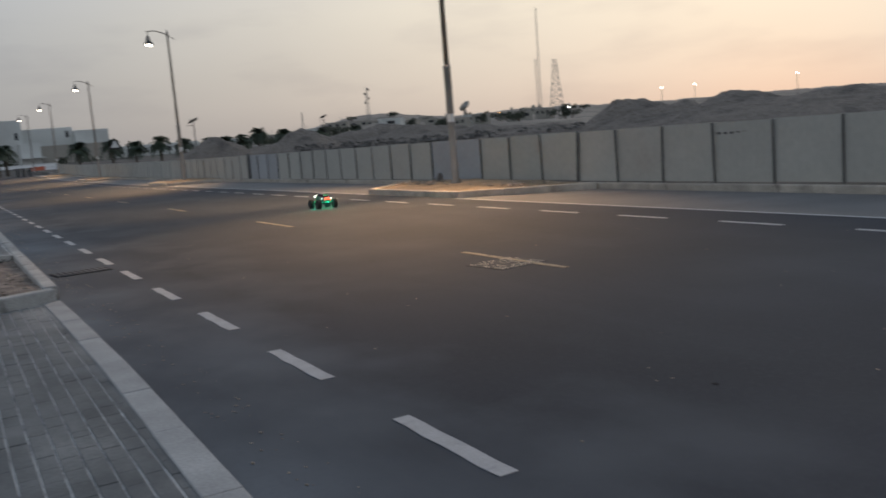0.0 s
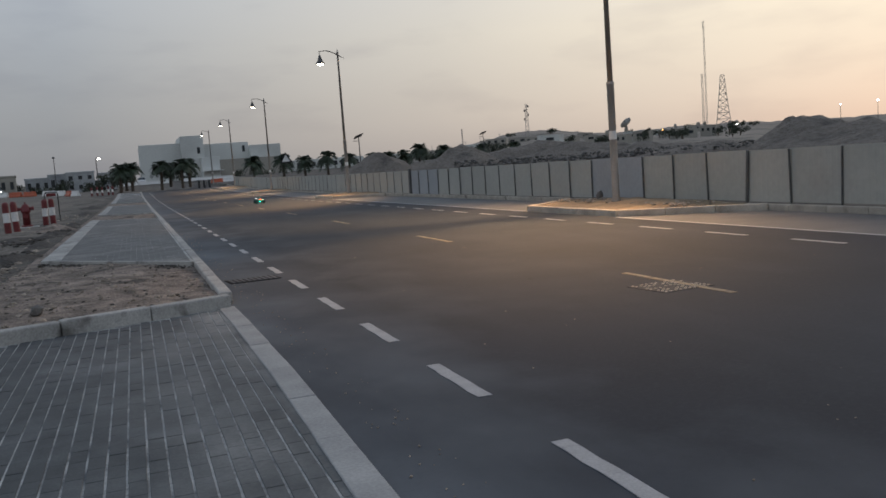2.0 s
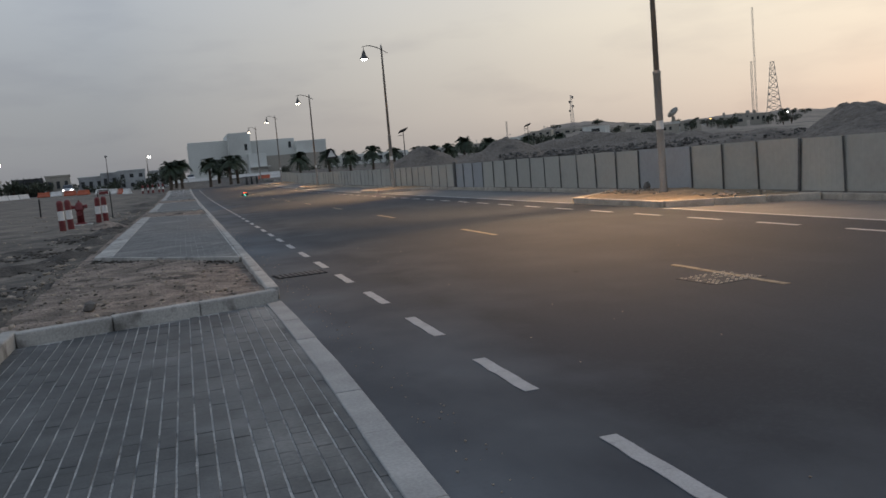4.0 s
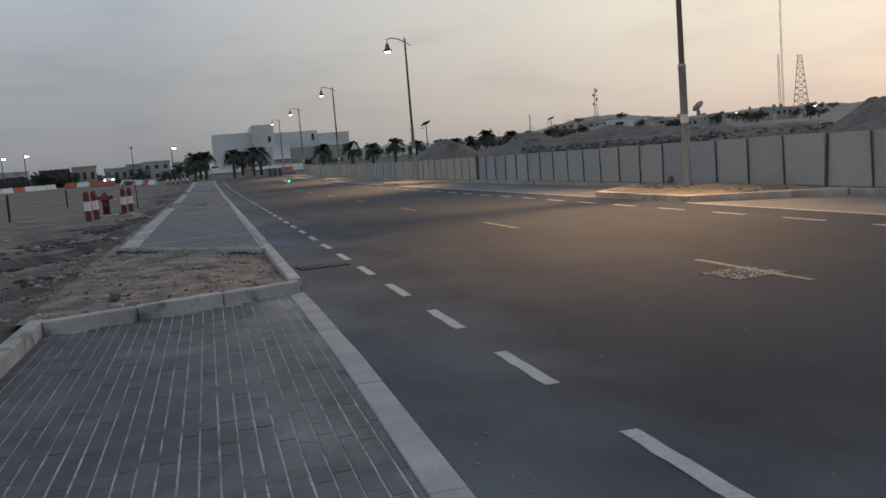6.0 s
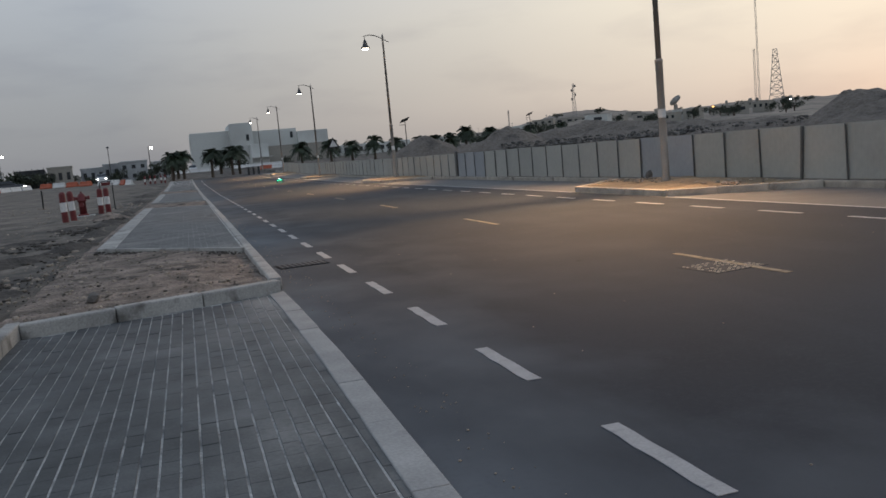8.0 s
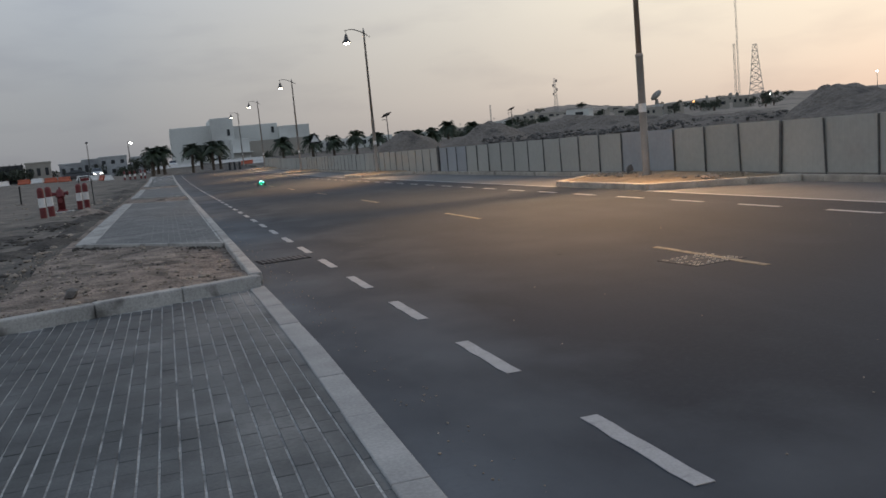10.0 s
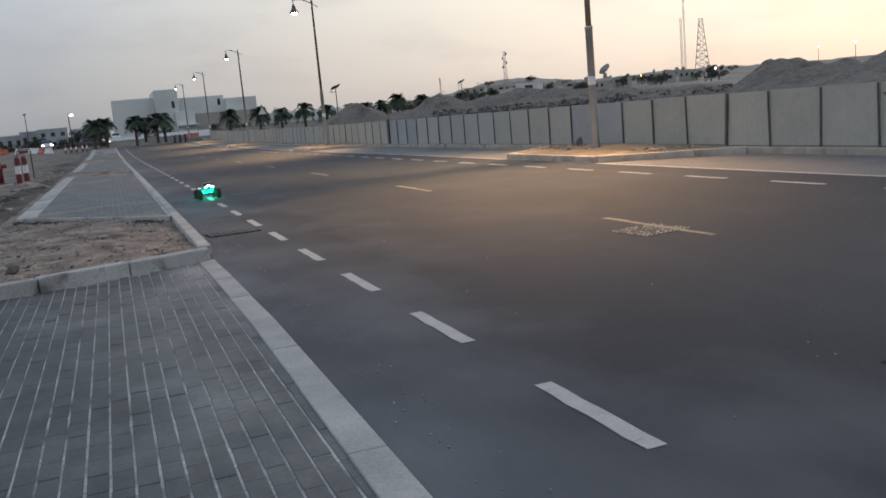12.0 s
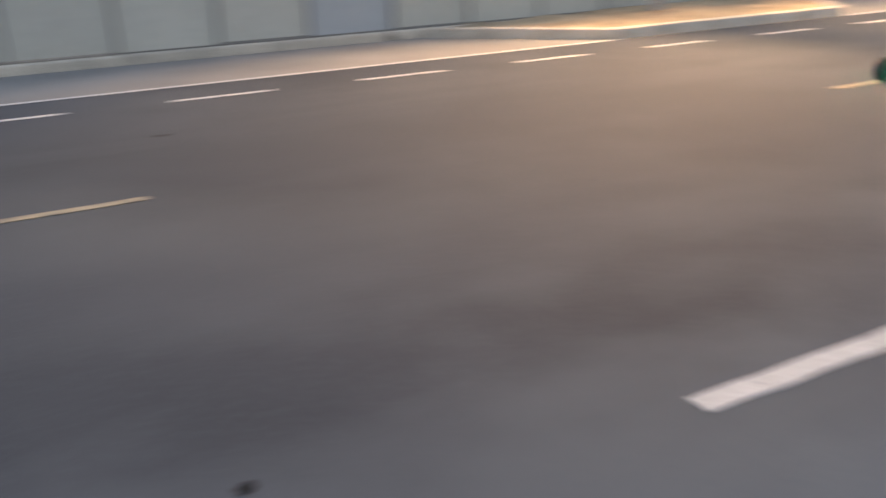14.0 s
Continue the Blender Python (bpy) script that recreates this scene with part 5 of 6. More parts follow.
SHRUBS = [build_shrub(11), build_shrub(12)]
for i in range(44):
    az = random.choice((random.uniform(15.5, 24), random.uniform(24, 40), random.uniform(30, 39)))
    d = random.uniform(230, 330)
    e = 0.42 + 0.50 * math.exp(-((az - 26) / 4.5) ** 2) + 0.50 * math.exp(-((az - 36) / 5.5) ** 2) + random.uniform(-0.22, 0.10)
    x, y = at(az, d)
    if i >= 34:          # low scrub on the ridge
        d = 430
        x, y = at(az, d)
        e = 0.74 + 0.83 * math.exp(-((az - 25.8) / 3.8) ** 2) + 0.40 * math.exp(-((az - 36.0) / 6.0) ** 2)
    m = pose(x, y, EYE + d * math.tan(radians(e)) - 1.2, 0, 0, -az + random.uniform(-30, 30))
    if i < 2:
        SHRUBS[i].matrix_basis = m
    else:
        copy_thing(SHRUBS[i % 2], m)


for x, y, lift in ((-27.4, 148.5, 0.0), (-25.2, 147.4, 0.4), (-23.3, 147.2, 0.2), (-21.4, 147.6, 0.3), (-19.0, 155.5, -0.3), (-13.6, 150.5, -0.9), (-10.6, 149.2, -0.4), (-5.9, 148.0, -0.6), (-3.0, 148.6, 0.5), (-1.6, 147.4, 0.9), (12.5, 212.0, -0.6), (24.0, 214.0, -0.8), (30.5, 214.0, -1.0)):
    tagged(copy_thing(SHRUBS[random.randrange(2)], pose(x, y, ground_z(x, y) + lift - 0.2, 0, 0, random.uniform(0, 360))), "dark leafy shrub standing beside far buildings", group="garden shrubs")


# ---- masts, dish and solar lamps ----
def build_lattice(name, az, d, e_lo, e_hi, w_lo, w_hi, bays, label, thick=0.16):
    x, y = at(az, d)
    z0, z1 = EYE + d * math.tan(radians(e_lo)) - 3, EYE + d * math.tan(radians(e_hi))
    root = empty(name, pose(x, y, z0, 0, 0, -az), label, "mast")
    h = z1 - z0
    wid = lambda f: w_lo + (w_hi - w_lo) * f ** 0.8
    corners = ((-1, -1), (1, -1), (1, 1), (-1, 1))
    for cx, cy in corners:
        part("leg", tube([(cx * wid(f) / 2, cy * wid(f) / 2, h * f) for f in (0, 0.25, 0.5, 0.75, 1.0)], thick, 6), "far_steel", root)
    bm = bmesh.new()
    for b in range(bays):
        f0, f1 = b / bays, (b + 1) / bays
        for i in range(4):
            (ax, ay), (bx, by) = corners[i], corners[(i + 1) % 4]
            p = Vector((ax * wid(f0) / 2, ay * wid(f0) / 2, h * f0))
            q = Vector((bx * wid(f1) / 2, by * wid(f1) / 2, h * f1))
            p2 = Vector((bx * wid(f0) / 2, by * wid(f0) / 2, h * f0))
            q2 = Vector((ax * wid(f1) / 2, ay * wid(f1) / 2, h * f1))
            add_tube(bm, [p, q], thick * 0.5, 4)
            add_tube(bm, [p2, q2], thick * 0.5, 4)
            add_tube(bm, [q, q2], thick * 0.5, 4)
    tagged(part("bracing", bm, "far_steel", root), kind="stuff")
    return root, h


build_lattice("lattice_tower", 37.85, 450, 1.05, 4.15, 8.0, 1.8, 9, "tall steel lattice tower on the hill", 0.13)
tw, th_ = build_lattice("radio_mast", 25.5, 450, 1.3, 3.4, 2.4, 0.7, 12, "slender radio mast with panel aerials", 0.10)
for k in range(4):
    part("aerial_panel", box((0.9 * (-1) ** k, 0, th_ - 1.2 - 2.2 * k), (0.8, 0.5, 1.2), None, 0.05), "post", tw)
build_lattice("guyed_mast", 36.85, 450, 1.1, 7.5, 0.7, 0.6, 26, "very tall thin guyed radio mast", 0.07)
build_lattice("guyed_mast", 36.65, 450, 1.1, 4.3, 0.9, 0.8, 14, "thin shorter radio mast beside a taller one", 0.08)
build_lattice("radio_mast", 21.2, 320, 0.9, 2.1, 0.45, 0.35, 7, "short slender radio mast on the hill", 0.07)


def build_dish():
    d = 430
    x, y = at(31.85, d)
    root = empty("satellite_dish", pose(x, y, EYE + d * math.tan(radians(1.1)), 0, 0, -31.85), "large pale satellite dish on the hilltop", "satellite dish")
    part("pedestal", lathe([(1.4, -3), (1.0, 0.5), (0.7, 2.6)], 12), "facade_tan", root)
    m = pose(0.3, 0, 3.9, 28, -42, 0)
    bm = bmesh.new()
    prof = [(0.1 + 2.9 * i / 8, 0.9 * (i / 8) ** 2) for i in range(9)]
    back = [(r, z - 0.2) for r, z in prof]
    add_lathe(bm, prof, 24, m)
    add_lathe(bm, back, 24, m)
    part("reflector", bm, "facade_tan", root, smooth=True)
    part("feed", tube([m @ Vector((0, 0, 0.2)), m @ Vector((0, 0, 2.2))], 0.12, 6), "post", root)


build_dish()


def build_solar_lamp(az, d, e_top):
    x, y = at(az, d)
    g = ground_z(x, y)
    h = EYE + d * math.tan(radians(e_top)) - g
    root = empty("solar_lamp", pose(x, y, g, 0, 0, -az), "dark solar-panel lamp on a thin pole", "solar lamp", "solar lamps")
    part("pole", lathe([(0.07, -0.3), (0.06, h * 0.5), (0.045, h)], 10), "post", root)
    part("solar_panel", box((0, 0, h + 0.05), (1.0, 0.7, 0.05), None, 0.01), "black", root, "dark tilted solar panel").matrix_basis = Matrix.Translation((0, 0, h)) @ pose(0, 0, 0, -26, -16, 30) @ Matrix.Translation((0, 0, -h))
    part("lamp_head", box((-0.35, 0, h - 0.45), (0.5, 0.14, 0.06), None, 0.01), "post", root)


build_solar_lamp(14.35, 92, 2.08)
build_solar_lamp(22.55, 130, 1.72)


# ---- site furniture on the near side ----
def build_bollard():
    root = empty("bollard", None, "red and white painted steel bollard", "bollard", "bollards round the hydrant")
    part("lower_band", lathe([(0.115, -0.15), (0.115, 0.38)], 16), "red", root)
    part("middle_band", lathe([(0.1152, 0.38), (0.1152, 0.72)], 16), "white", root, "white reflective band")
    part("top_band", lathe([(0.115, 0.72), (0.115, 1.0), (0.10, 1.06), (0.06, 1.10), (0.01, 1.11)], 16), "red", root)
    return root


b0 = build_bollard()
places = [(-4.38, 33.9), (-4.20, 34.8), (-3.70, 40.1), (-3.46, 40.8)]
far_places = [(-4.9, 114.5), (-4.3, 115.6), (-3.7, 114.8), (-3.0, 116.2), (-2.5, 115.0)]
for i, (x, y) in enumerate(places):
    m = pose(x, y, ground_z(x, y), random.uniform(-2, 2), random.uniform(-2, 2), i * 40)
    if i == 0:
        b0.matrix_basis = m
    else:
        copy_thing(b0, m)
for x, y in far_places:
    tagged(copy_thing(b0, pose(x, y, ground_z(x, y))), "red and white bollard far along the road", group="far bollards")


def build_hydrant(x, y):
    root = empty("fire_hydrant", pose(x, y, ground_z(x, y)), "dark red pillar fire hydrant on a concrete pad", "fire hydrant")
    part("pad", box((0, 0, -0.02), (0.85, 0.85, 0.14), None, 0.02), "kerb", root, "grey concrete pad")
    part("flange", lathe([(0.22, 0.05), (0.22, 0.10), (0.16, 0.12)], 16), "red", root)
    part("barrel", lathe([(0.15, 0.10), (0.14, 0.62), (0.19, 0.64), (0.19, 0.70), (0.155, 0.72), (0.155, 0.86), (0.12, 0.94), (0.06, 0.98)], 18), "red", root, smooth=True)
    part("operating_nut", lathe([(0.035, 0.97), (0.035, 1.05)], 6), "red", root)
    for s in (-1, 1):
        part("outlet", lathe([(0.065, 0.10), (0.065, 0.24), (0.085, 0.25), (0.085, 0.31), (0.03, 0.33)], 14, pose(0, 0, 0.78, 0, 90 * s)), "red", root)
    part("front_outlet", lathe([(0.08, 0.10), (0.08, 0.22), (0.10, 0.23), (0.10, 0.29)], 14, pose(0, 0, 0.50, 90, 0, 0)), "red", root)


build_hydrant(-4.30, 39.0)
fr = empty("guard_frame", pose(-3.72, 44.3, ground_z(-3.7, 44.3)), "dark steel hoop guard standing in the dirt", "guard frame")
part("hoop", tube([(-0.28, 0, -0.1), (-0.28, 0, 1.25), (-0.22, 0, 1.35), (0.22, 0, 1.35), (0.28, 0, 1.25), (0.28, 0, -0.1)], 0.025, 8), "black", fr)
part("sign_plate", box((0, 0, 1.24), (0.42, 0.02, 0.14), None, 0.004), "red", fr, "dark red plate")

for px_, py_ in ((-7.56, 36.5), (-8.3, 55.9)):
    p = empty("marker_post", pose(px_, py_, ground_z(px_, py_), random.uniform(-1, 1), 1.0), "short black marker post in sand", "marker post")
    part("shaft", lathe([(0.045, -0.2), (0.05, 1.10), (0.03, 1.12)], 10), "black", p)
    part("base", lathe([(0.30, -0.05), (0.26, 0.03), (0.10, 0.06)], 12), "soil", p, "small mound of soil")

for i, (x, y, r, h, st, tn, mt) in enumerate((
        (-2.55, 29.5, 0.7, 0.20, 2.6, 1.5, "dark_soil"), (-2.85, 33.4, 0.75, 0.32, 1.3, 1.4, "soil"), (-3.5, 28.4, 0.8, 0.16, 2.2, 1.3, "dark_soil"), (-3.5, 17.4, 0.75, 0.20, 3.2, 1.15, "dark_soil"),
        (-2.55, 19.9, 0.6, 0.20, 2.6, 1.0, "dark_soil"), (-4.9, 14.9, 0.8, 0.18, 2.8, 1.0, "dark_soil"), (-2.45, 24.6, 0.5, 0.18, 3.4, 1.55, "dark_soil"), (-2.45, 37.2, 0.5, 0.20, 3.0, 1.5, "dark_soil"),
        (-5.6, 21.0, 1.3, 0.12, 1.8, 0.9, "soil"), (-2.7, 12.4, 0.6, 0.12, 2.4, 1.2, "dark_soil"), (-0.4, 41.0, 1.0, 0.36, 1.3, 0.5, "dark_soil"), (-0.9, 38.6, 0.8, 0.34, 1.7, 0.3, "dark_soil"), (0.1, 36.9, 0.5, 0.32, 1.5, -0.6, "dark_soil"), (-2.6, 52.0, 0.7, 0.26, 3.0, 1.5, "dark_soil"), (-2.9, 66.0, 0.8, 0.26, 3.0, 1.5, "dark_soil"),
        (-1.0, 16.6, 0.5, 0.05, 2.4, -0.85, "dark_soil"), (-4.2, 23.5, 0.9, 0.12, 2.6, 1.2, "dark_soil"), (-6.5, 12.5, 1.0, 0.16, 2.4, 0.9, "dark_soil"))):
    spoil_heap("soil_mound", x, y, r, h, mat=mt, seed=i * 3.1 + 50, label="low mound of dark loose soil beside the pavement" if mt == "dark_soil" else "low mound of pale loose soil beside the pavement", n=12, stretch=st, turn=tn, ragged=0.42)


# dark clods and loose lumps strewn between the pavement and the open ground
bm = bmesh.new()
for _ in range(900):
    f = random.random()
    y = 11.0 + 27.0 * f
    x = -2.2 - abs(random.gauss(0, 0.25 + 1.7 * (1 - f) ** 1.5)) - 0.4 * (1 - f)
    if noise.noise(Vector((x * 0.7, y * 0.35, 21))) < -0.05:
        continue
    stone(bm, (x, y, ground_z(x, y) + 0.01), random.choice((0.03, 0.045, 0.06, 0.09, 0.12)), 0.45)
tagged(part("clods", bm, "dark_soil"), "dark clods of loose soil beside the pavement", "soil clods", kind="stuff")
bm = bmesh.new()
for _ in range(260):
    x = random.uniform(-1.9, 0.7)
    y = 14.75 + (0.82 - x) * 1.3 - abs(random.gauss(0, 0.35))
    stone(bm, (x, y, 0.09), random.uniform(0.012, 0.04), 0.5)
tagged(part("clods", bm, "dark_soil"), "dark crumbs of soil along the pavement's end", "soil clods", kind="stuff")


# ---- water-filled barriers ----
def build_barrier(mat):
    root = empty("road_barrier", None, ("white" if mat == "white" else "red-orange") + " plastic water-filled road barrier", "road barrier", "plastic road barriers")
    bm = bmesh.new()
    sec = [(-0.28, 0.0), (0.28, 0.0), (0.28, 0.18), (0.14, 0.36), (0.10, 0.70), (-0.10, 0.70), (-0.14, 0.36), (-0.28, 0.18)]
    a = [bm.verts.new((-0.98, p, q)) for p, q in sec]
    b = [bm.verts.new((0.98, p, q)) for p, q in sec]
    for i in range(len(sec)):
        bm.faces.new((a[i], a[(i + 1) % len(sec)], b[(i + 1) % len(sec)], b[i]))
    bm.faces.new(list(reversed(a)))
    bm.faces.new(b)
    bmesh.ops.recalc_face_normals(bm, faces=bm.faces)
    bmesh.ops.bevel(bm, geom=bm.edges[:], offset=0.025, segments=1, affect="EDGES")
    part("shell", bm, mat, root)
    for s in (-0.5, 0.5):
        part("filler_cap", lathe([(0.07, 0.69), (0.07, 0.74), (0.05, 0.75)], 10, Matrix.Translation((s, 0, 0))), mat, root)
    return root


BAR = {"white": build_barrier("white"), "orange": build_barrier("orange")}
BAR_USED = set()


def put_barrier(kind_, m):
    if kind_ in BAR_USED:
        return copy_thing(BAR[kind_], m)
    BAR[kind_].matrix_basis = m
    BAR_USED.add(kind_)


def barrier_row(x0, y0, x1, y1, pattern, zoff=0.0):
    n = len(pattern)
    turn = math.degrees(math.atan2(y1 - y0, x1 - x0))
    for i, ch in enumerate(pattern):
        f = (i + 0.5) / n
        x, y = x0 + (x1 - x0) * f, y0 + (y1 - y0) * f
        z = ground_z(x, y) if x < -2.05 else rise(y)
        put_barrier("white" if ch == "w" else "orange", pose(x, y, z + zoff, 0, 0, turn + random.uniform(-4, 4)))


barrier_row(-37, 113, -21.5, 137, "wowwwwwowwowww")
barrier_row(-20.5, 138, -12.8, 133, "owoo")
barrier_row(-12.0, 132.5, -6.7, 120, "wwwwow")
barrier_row(12.4, 150, 16.2, 149, "ow")
barrier_row(9.8, 190, 20.5, 188, "wwwwww")
barrier_row(-3.0, 186, 7.0, 187, "wwwww")
for i in range(3):
    post = empty("barrier_post", pose(8.5 + 0.7 * i, 123, rise(123), 0, random.uniform(-2, 2)), "dark stubby post standing at the road's end", "post", "posts at the road's end")
    part("shaft", lathe([(0.17, -0.1), (0.15, 0.05), (0.14, 0.85), (0.10, 0.90)], 12), "black", post, smooth=True)
    part("cap", lathe([(0.15, 0.90), (0.16, 0.94), (0.08, 1.02)], 12), "black", post, smooth=True)


# ---- vehicles ----
def build_car(x, y, turn, mat, lights=False, label="parked pale saloon car"):
    z = ground_z(x, y) if x < -2.05 else rise(y)
    root = empty("car", pose(x, y, z, 0, 0, turn), label, "car")
    def loft(rows, mt, name):
        bm = bmesh.new()
        rings = [[bm.verts.new(c) for c in ((-w, yy, lo), (w, yy, lo), (w, yy, mid), (w * 0.86, yy, hi), (-w * 0.86, yy, hi), (-w, yy, mid))] for yy, w, lo, mid, hi in rows]
        for a, b in zip(rings, rings[1:]):
            for i in range(6):
                bm.faces.new((a[i], a[(i + 1) % 6], b[(i + 1) % 6], b[i]))
        bm.faces.new(list(reversed(rings[0])))
        bm.faces.new(rings[-1])
        bmesh.ops.recalc_face_normals(bm, faces=bm.faces)
        bmesh.ops.bevel(bm, geom=bm.edges[:], offset=0.03, segments=1, affect="EDGES")
        return part(name, bm, mt, root)
    loft([(-2.2, 0.78, 0.35, 0.7, 0.90), (-1.3, 0.88, 0.25, 0.7, 0.98), (1.0, 0.88, 0.25, 0.7, 0.98), (1.9, 0.86, 0.28, 0.65, 0.86), (2.25, 0.74, 0.35, 0.6, 0.75)], mat, "body")
    loft([(-1.7, 0.70, 0.95, 1.0, 1.05), (-1.0, 0.74, 0.95, 1.2, 1.48), (0.3, 0.74, 0.95, 1.2, 1.48), (1.1, 0.72, 0.95, 0.98, 1.02)], "window", "cabin")
    part("roof", box((0, -0.35, 1.49), (1.15, 1.2, 0.05), None, 0.02), mat, root)
    for sx in (-1, 1):
        part("headlight", box((sx * 0.58, 2.2, 0.66), (0.34, 0.12, 0.18), None, 0.03), "glow_white" if lights else "white", root)
        part("tail_light", box((sx * 0.62, -2.18, 0.76), (0.26, 0.08, 0.16), None, 0.02), "red", root)
        for sy in (-1.35, 1.4):
            part("wheel", lathe([(0.20, -0.11), (0.32, -0.10), (0.33, 0), (0.32, 0.10), (0.20, 0.11)], 16, pose(sx * 0.80, sy, 0.33, 0, 90)), "tyre", root)
    return root


WHITE_CAR = build_car(-17.0, 146, 186, "car_white", True, "white car driving slowly with headlights on")
DARK_CAR = build_car(-40.0, 139.5, -90, "car_dark", True, "dark car driving past behind the barriers")
for x, y, t, m_ in ((-27.5, 172, 90, "car_dark"), (-22.8, 176, 95, "car_white"), (-12.6, 172, 90, "car_dark"), (-9.4, 178, 100, "car_white"), (-33.0, 170, 90, "car_white"), (-6.4, 174, 80, "car_dark")):
    build_car(x, y, t, m_, False, "dark parked car behind the barriers" if m_ == "car_dark" else "pale parked car behind the barriers")
build_car(1.8, 196, 182, "car_white", False, "white car standing far along the road")


def build_yard_lamp(x, y, h, label, glow="glow_white"):
    root = empty("yard_lamp", pose(x, y, ground_z(x, y)), label, "yard lamp", "far yard lamps")
    part("pole", lathe([(0.10, -0.3), (0.06, h)], 10), "post", root)
    part("arm", tube([(0, 0, h - 0.1), (0.5, -0.3, h)], 0.04, 6), "post", root)
    part("lamp_head", box((0.45, -0.3, h - 0.05), (0.5, 0.4, 0.16), None, 0.03), "shade", root)
    part("lamp_lens", box((0.45, -0.35, h - 0.24), (0.50, 0.34, 0.24), None, 0.02), glow, root, "bright white lamp lens")


build_yard_lamp(-27.6, 150, 5.4, "far yard lamp shining white on a thin pole")
build_yard_lamp(-5.2, 149, 5.3, "far yard lamp shining white on a thin pole")
build_yard_lamp(-33.0, 160, 5.4, "far yard lamp shining white on a thin pole")
mast = empty("flag_mast", pose(-11.6, 152, ground_z(-11.6, 152)), "thin bare mast beside the villas", "mast")
part("pole", lathe([(0.09, -0.3), (0.05, 5.6)], 8), "post", mast)
part("finial", lathe([(0.18, 5.5), (0.25, 5.65), (0.10, 5.8)], 10), "post", mast)
for az, e, d, glow, label in ((34.1, 1.05, 330, "glow_orange", "orange lamp glowing among hillside trees"), (38.6, 1.05, 340, "glow_white", "white lamp on the hillside"), (44.5, 1.75, 300, "glow_white", "white lamp on a pole behind the heaps"), (46.5, 1.8, 300, "glow_white", "white lamp on a pole behind the heaps"), (52.5, 1.9, 300, "glow_white", "white lamp on a pole behind the heaps")):
    x, y = at(az, d)
    z = EYE + d * math.tan(radians(e))
    root = empty("hill_lamp", pose(x, y, z - 8, 0, 0, -az), label, "lamp", "hillside lamps")
    part("pole", lathe([(0.10, -1.0), (0.06, 7.8)], 8), "post", root)
    part("lamp_lens", lathe([(0.08, 7.8), (0.32, 7.9), (0.30, 8.15), (0.08, 8.2)], 12), glow, root)
sign = empty("warning_sign", pose(21.6, 128.5, rise(128), 0, 0, -4), "triangular warning sign with dark border", "road sign")
part("pole", lathe([(0.05, -0.4), (0.05, 2.6)], 8), "post", sign)
part("border", lathe([(1.05, 0), (1.05, 0.05)], 3, Matrix.Translation((0, 0, 3.1)) @ pose(0, 0, 0, 90, 0, 0) @ pose(0, 0, 0, 0, 0, 90)), "black", sign)
part("face", lathe([(0.70, 0.055), (0.70, 0.08)], 3, Matrix.Translation((0, 0, 3.1)) @ pose(0, 0, 0, 90, 0, 0) @ pose(0, 0, 0, 0, 0, 90)), "white", sign)


# ---- small things on the road ----
def build_cover():
    """A worn cover with a chequered plate, set in the asphalt over the centre line."""
    root = empty("manhole_cover", pose(5.15, 7.74, -0.001, 0, 0, 6), "worn pale chequered manhole cover in the asphalt", "manhole cover")
    part("plate", box((0, 0, 0.002), (0.66, 0.62, 0.006), None, 0.001), "cover_plate", root)
    me = bpy.data.meshes.new("tread_stud")
    b = box((0, 0, 0.003), (0.030, 0.030, 0.008), None, 0.003)
    b.to_mesh(me)
    b.free()
    me.materials.append(M["cover"])
    for i in range(10):
        for j in range(10):
            if random.random() < 0.66:
                share("tread_stud", me, root, pose(-0.28 + 0.062 * i, -0.27 + 0.06 * j, 0.004, 0, 0, 45))


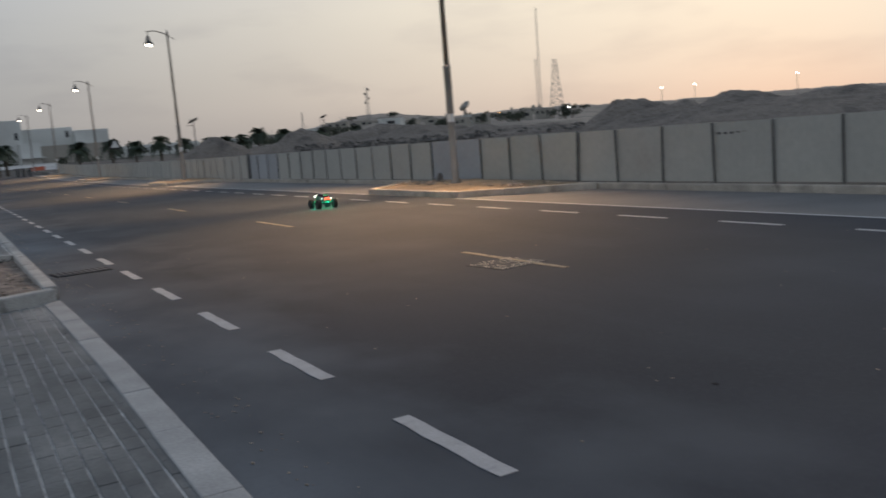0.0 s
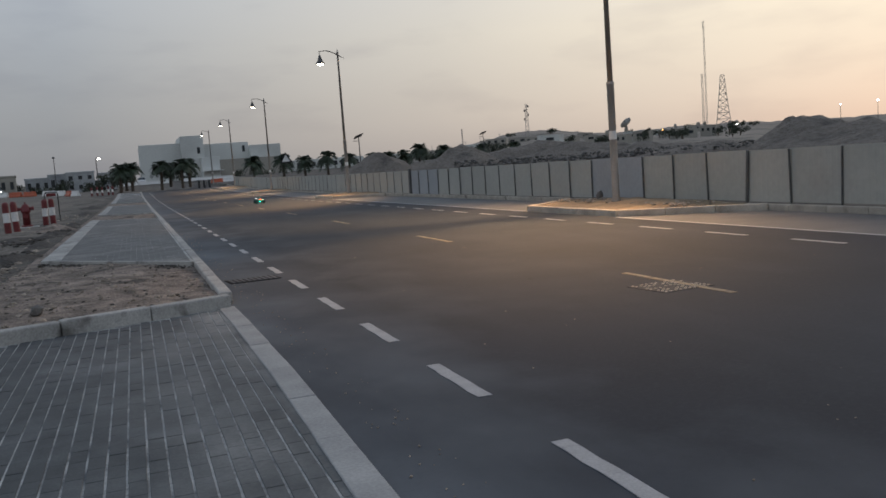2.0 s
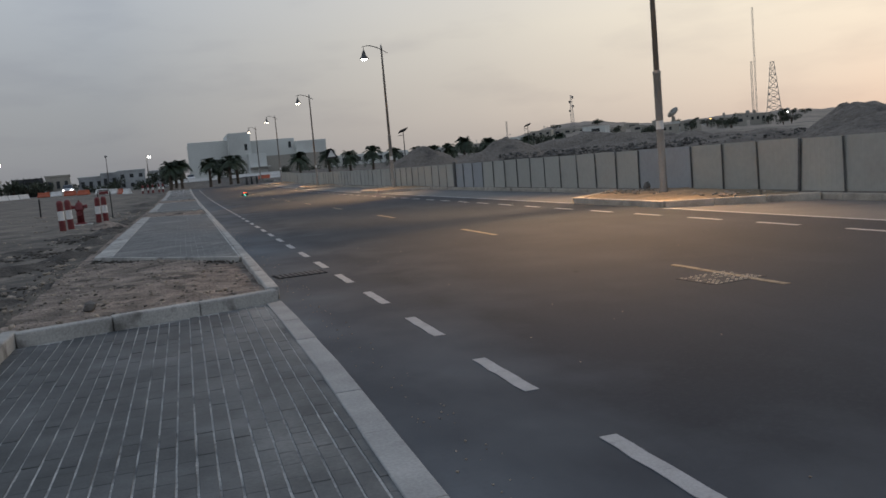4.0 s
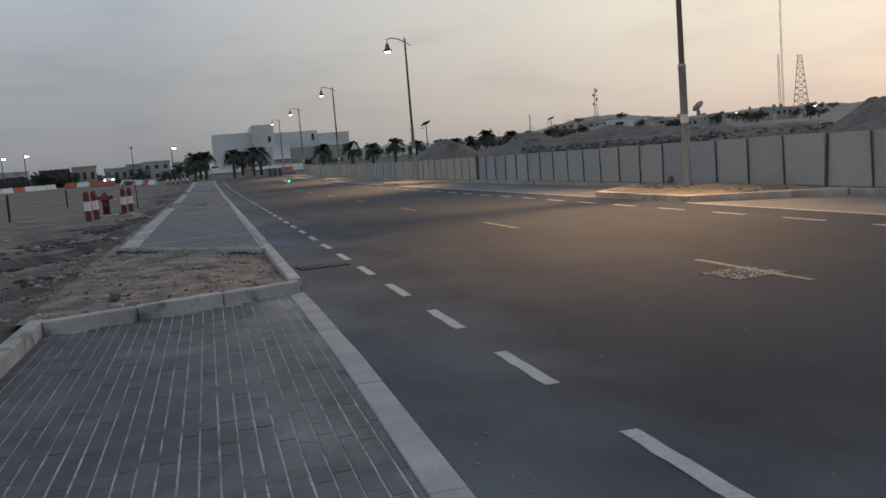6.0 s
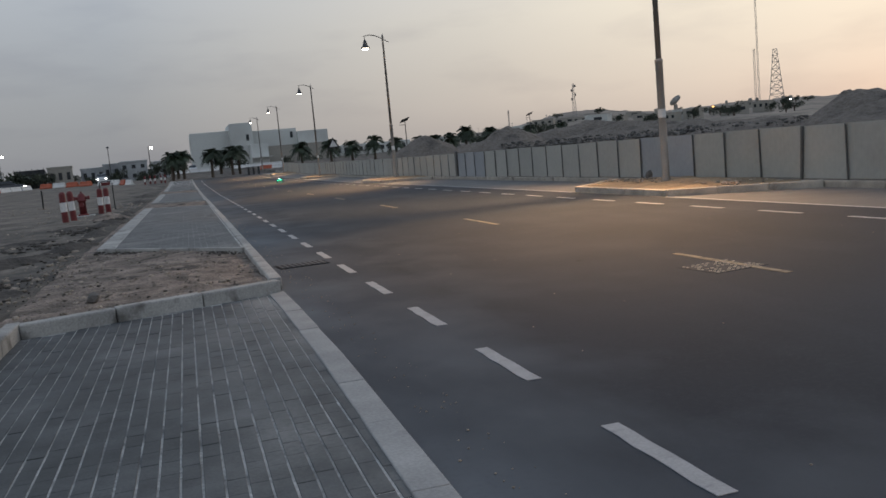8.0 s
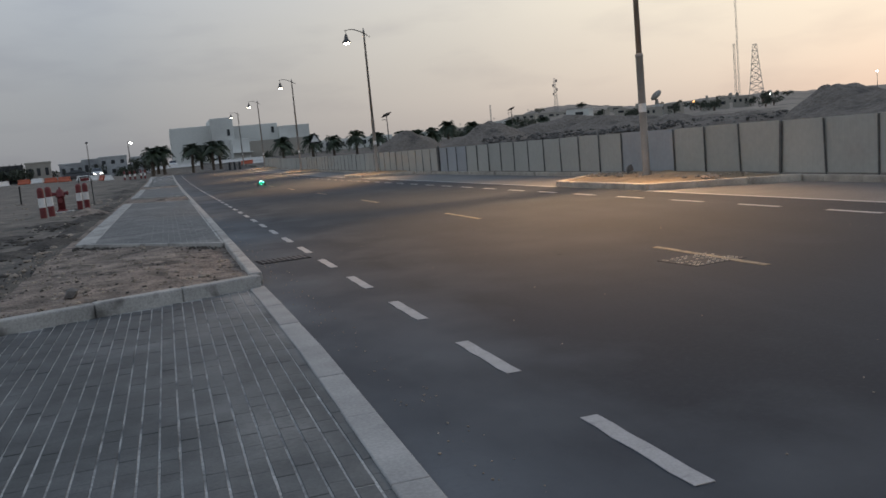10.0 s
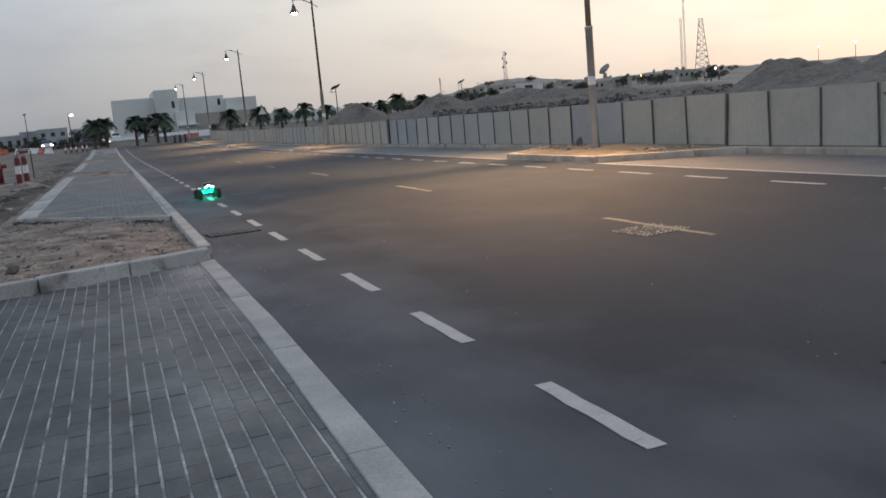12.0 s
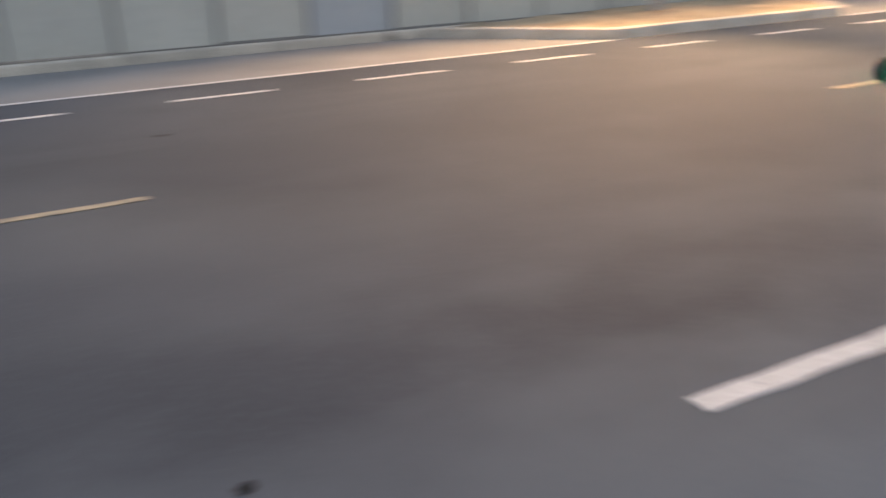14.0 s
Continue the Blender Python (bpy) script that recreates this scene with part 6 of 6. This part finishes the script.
build_cover()
gr = empty("drain_grate", pose(1.40, 12.50, 0.003, 0, 0, 6), "dark iron drain grate beside the kerb", "drain grate")
# flat plate; the shade of the pit is its near-black colour, not oil
part("frame", box((0, 0, 0.0), (0.72, 0.46, 0.008), None, 0.002), "oil", gr, "flat plate with the pit's shade painted in")
for i in range(9):
    part("bar", box((-0.30 + 0.075 * i, 0, 0.006), (0.042, 0.38, 0.008), None, 0.002), "gutter", gr)


def build_stain(name, x, y, r, mat, label, seed, stretch=1.0):
    bm = bmesh.new()
    c = bm.verts.new((x, y, 0.0035))
    ring = []
    for i in range(22):
        a = 2 * math.pi * i / 22
        w = r * (1 + 0.5 * noise.noise(Vector((math.cos(a) * 1.3, math.sin(a) * 1.3, seed))))
        ring.append(bm.verts.new((x + w * math.cos(a), y + w * math.sin(a) * stretch, 0.0025)))
    for i in range(22):
        bm.faces.new((c, ring[i], ring[(i + 1) % 22]))
    return tagged(part(name, bm, mat), label, "stain", kind="stuff")


for i, (x, y, r) in enumerate(((2.05, 1.71, 0.05), (2.68, 0.0, 0.06), (2.16, -0.75, 0.06), (3.4, 3.2, 0.04), (4.3, 9.4, 0.05), (6.6, 3.1, 0.09), (7.2, -1.5, 0.10))):
    build_stain("oil_spot", x, y, r * 0.5, "oil", "small dark oil spot on the asphalt", i * 2.2)
bm = bmesh.new()
for _ in range(70):
    x, y = random.uniform(2.0, 9.0), random.uniform(1, 16)
    stone(bm, (x, y, 0.003), random.uniform(0.003, 0.008))
for _ in range(260):
    stone(bm, (random.uniform(0.99, 1.3), random.uniform(2, 26), 0.004), random.uniform(0.003, 0.010))
tagged(part("grit", bm, "rubble"), "loose pale grit on the asphalt", "grit", kind="stuff")
# sandy rubble and a broken tree stake by the fence on the first island
bm = bmesh.new()
for _ in range(150):
    x, y = random.uniform(11.0, 12.1), random.uniform(15.6, 22.0)
    stone(bm, (x, y, 0.17), random.uniform(0.02, 0.07))
tagged(part("island_rubble", bm, "rubble"), "broken pale rubble on the sandy island", "rubble", kind="stuff")
bm = bmesh.new()
stone(bm, (12.05, 21.1, 0.26), 0.12, 1.3)
tagged(part("stone", bm, "rock"), "single dark stone beside the fence", "stone")

motions()
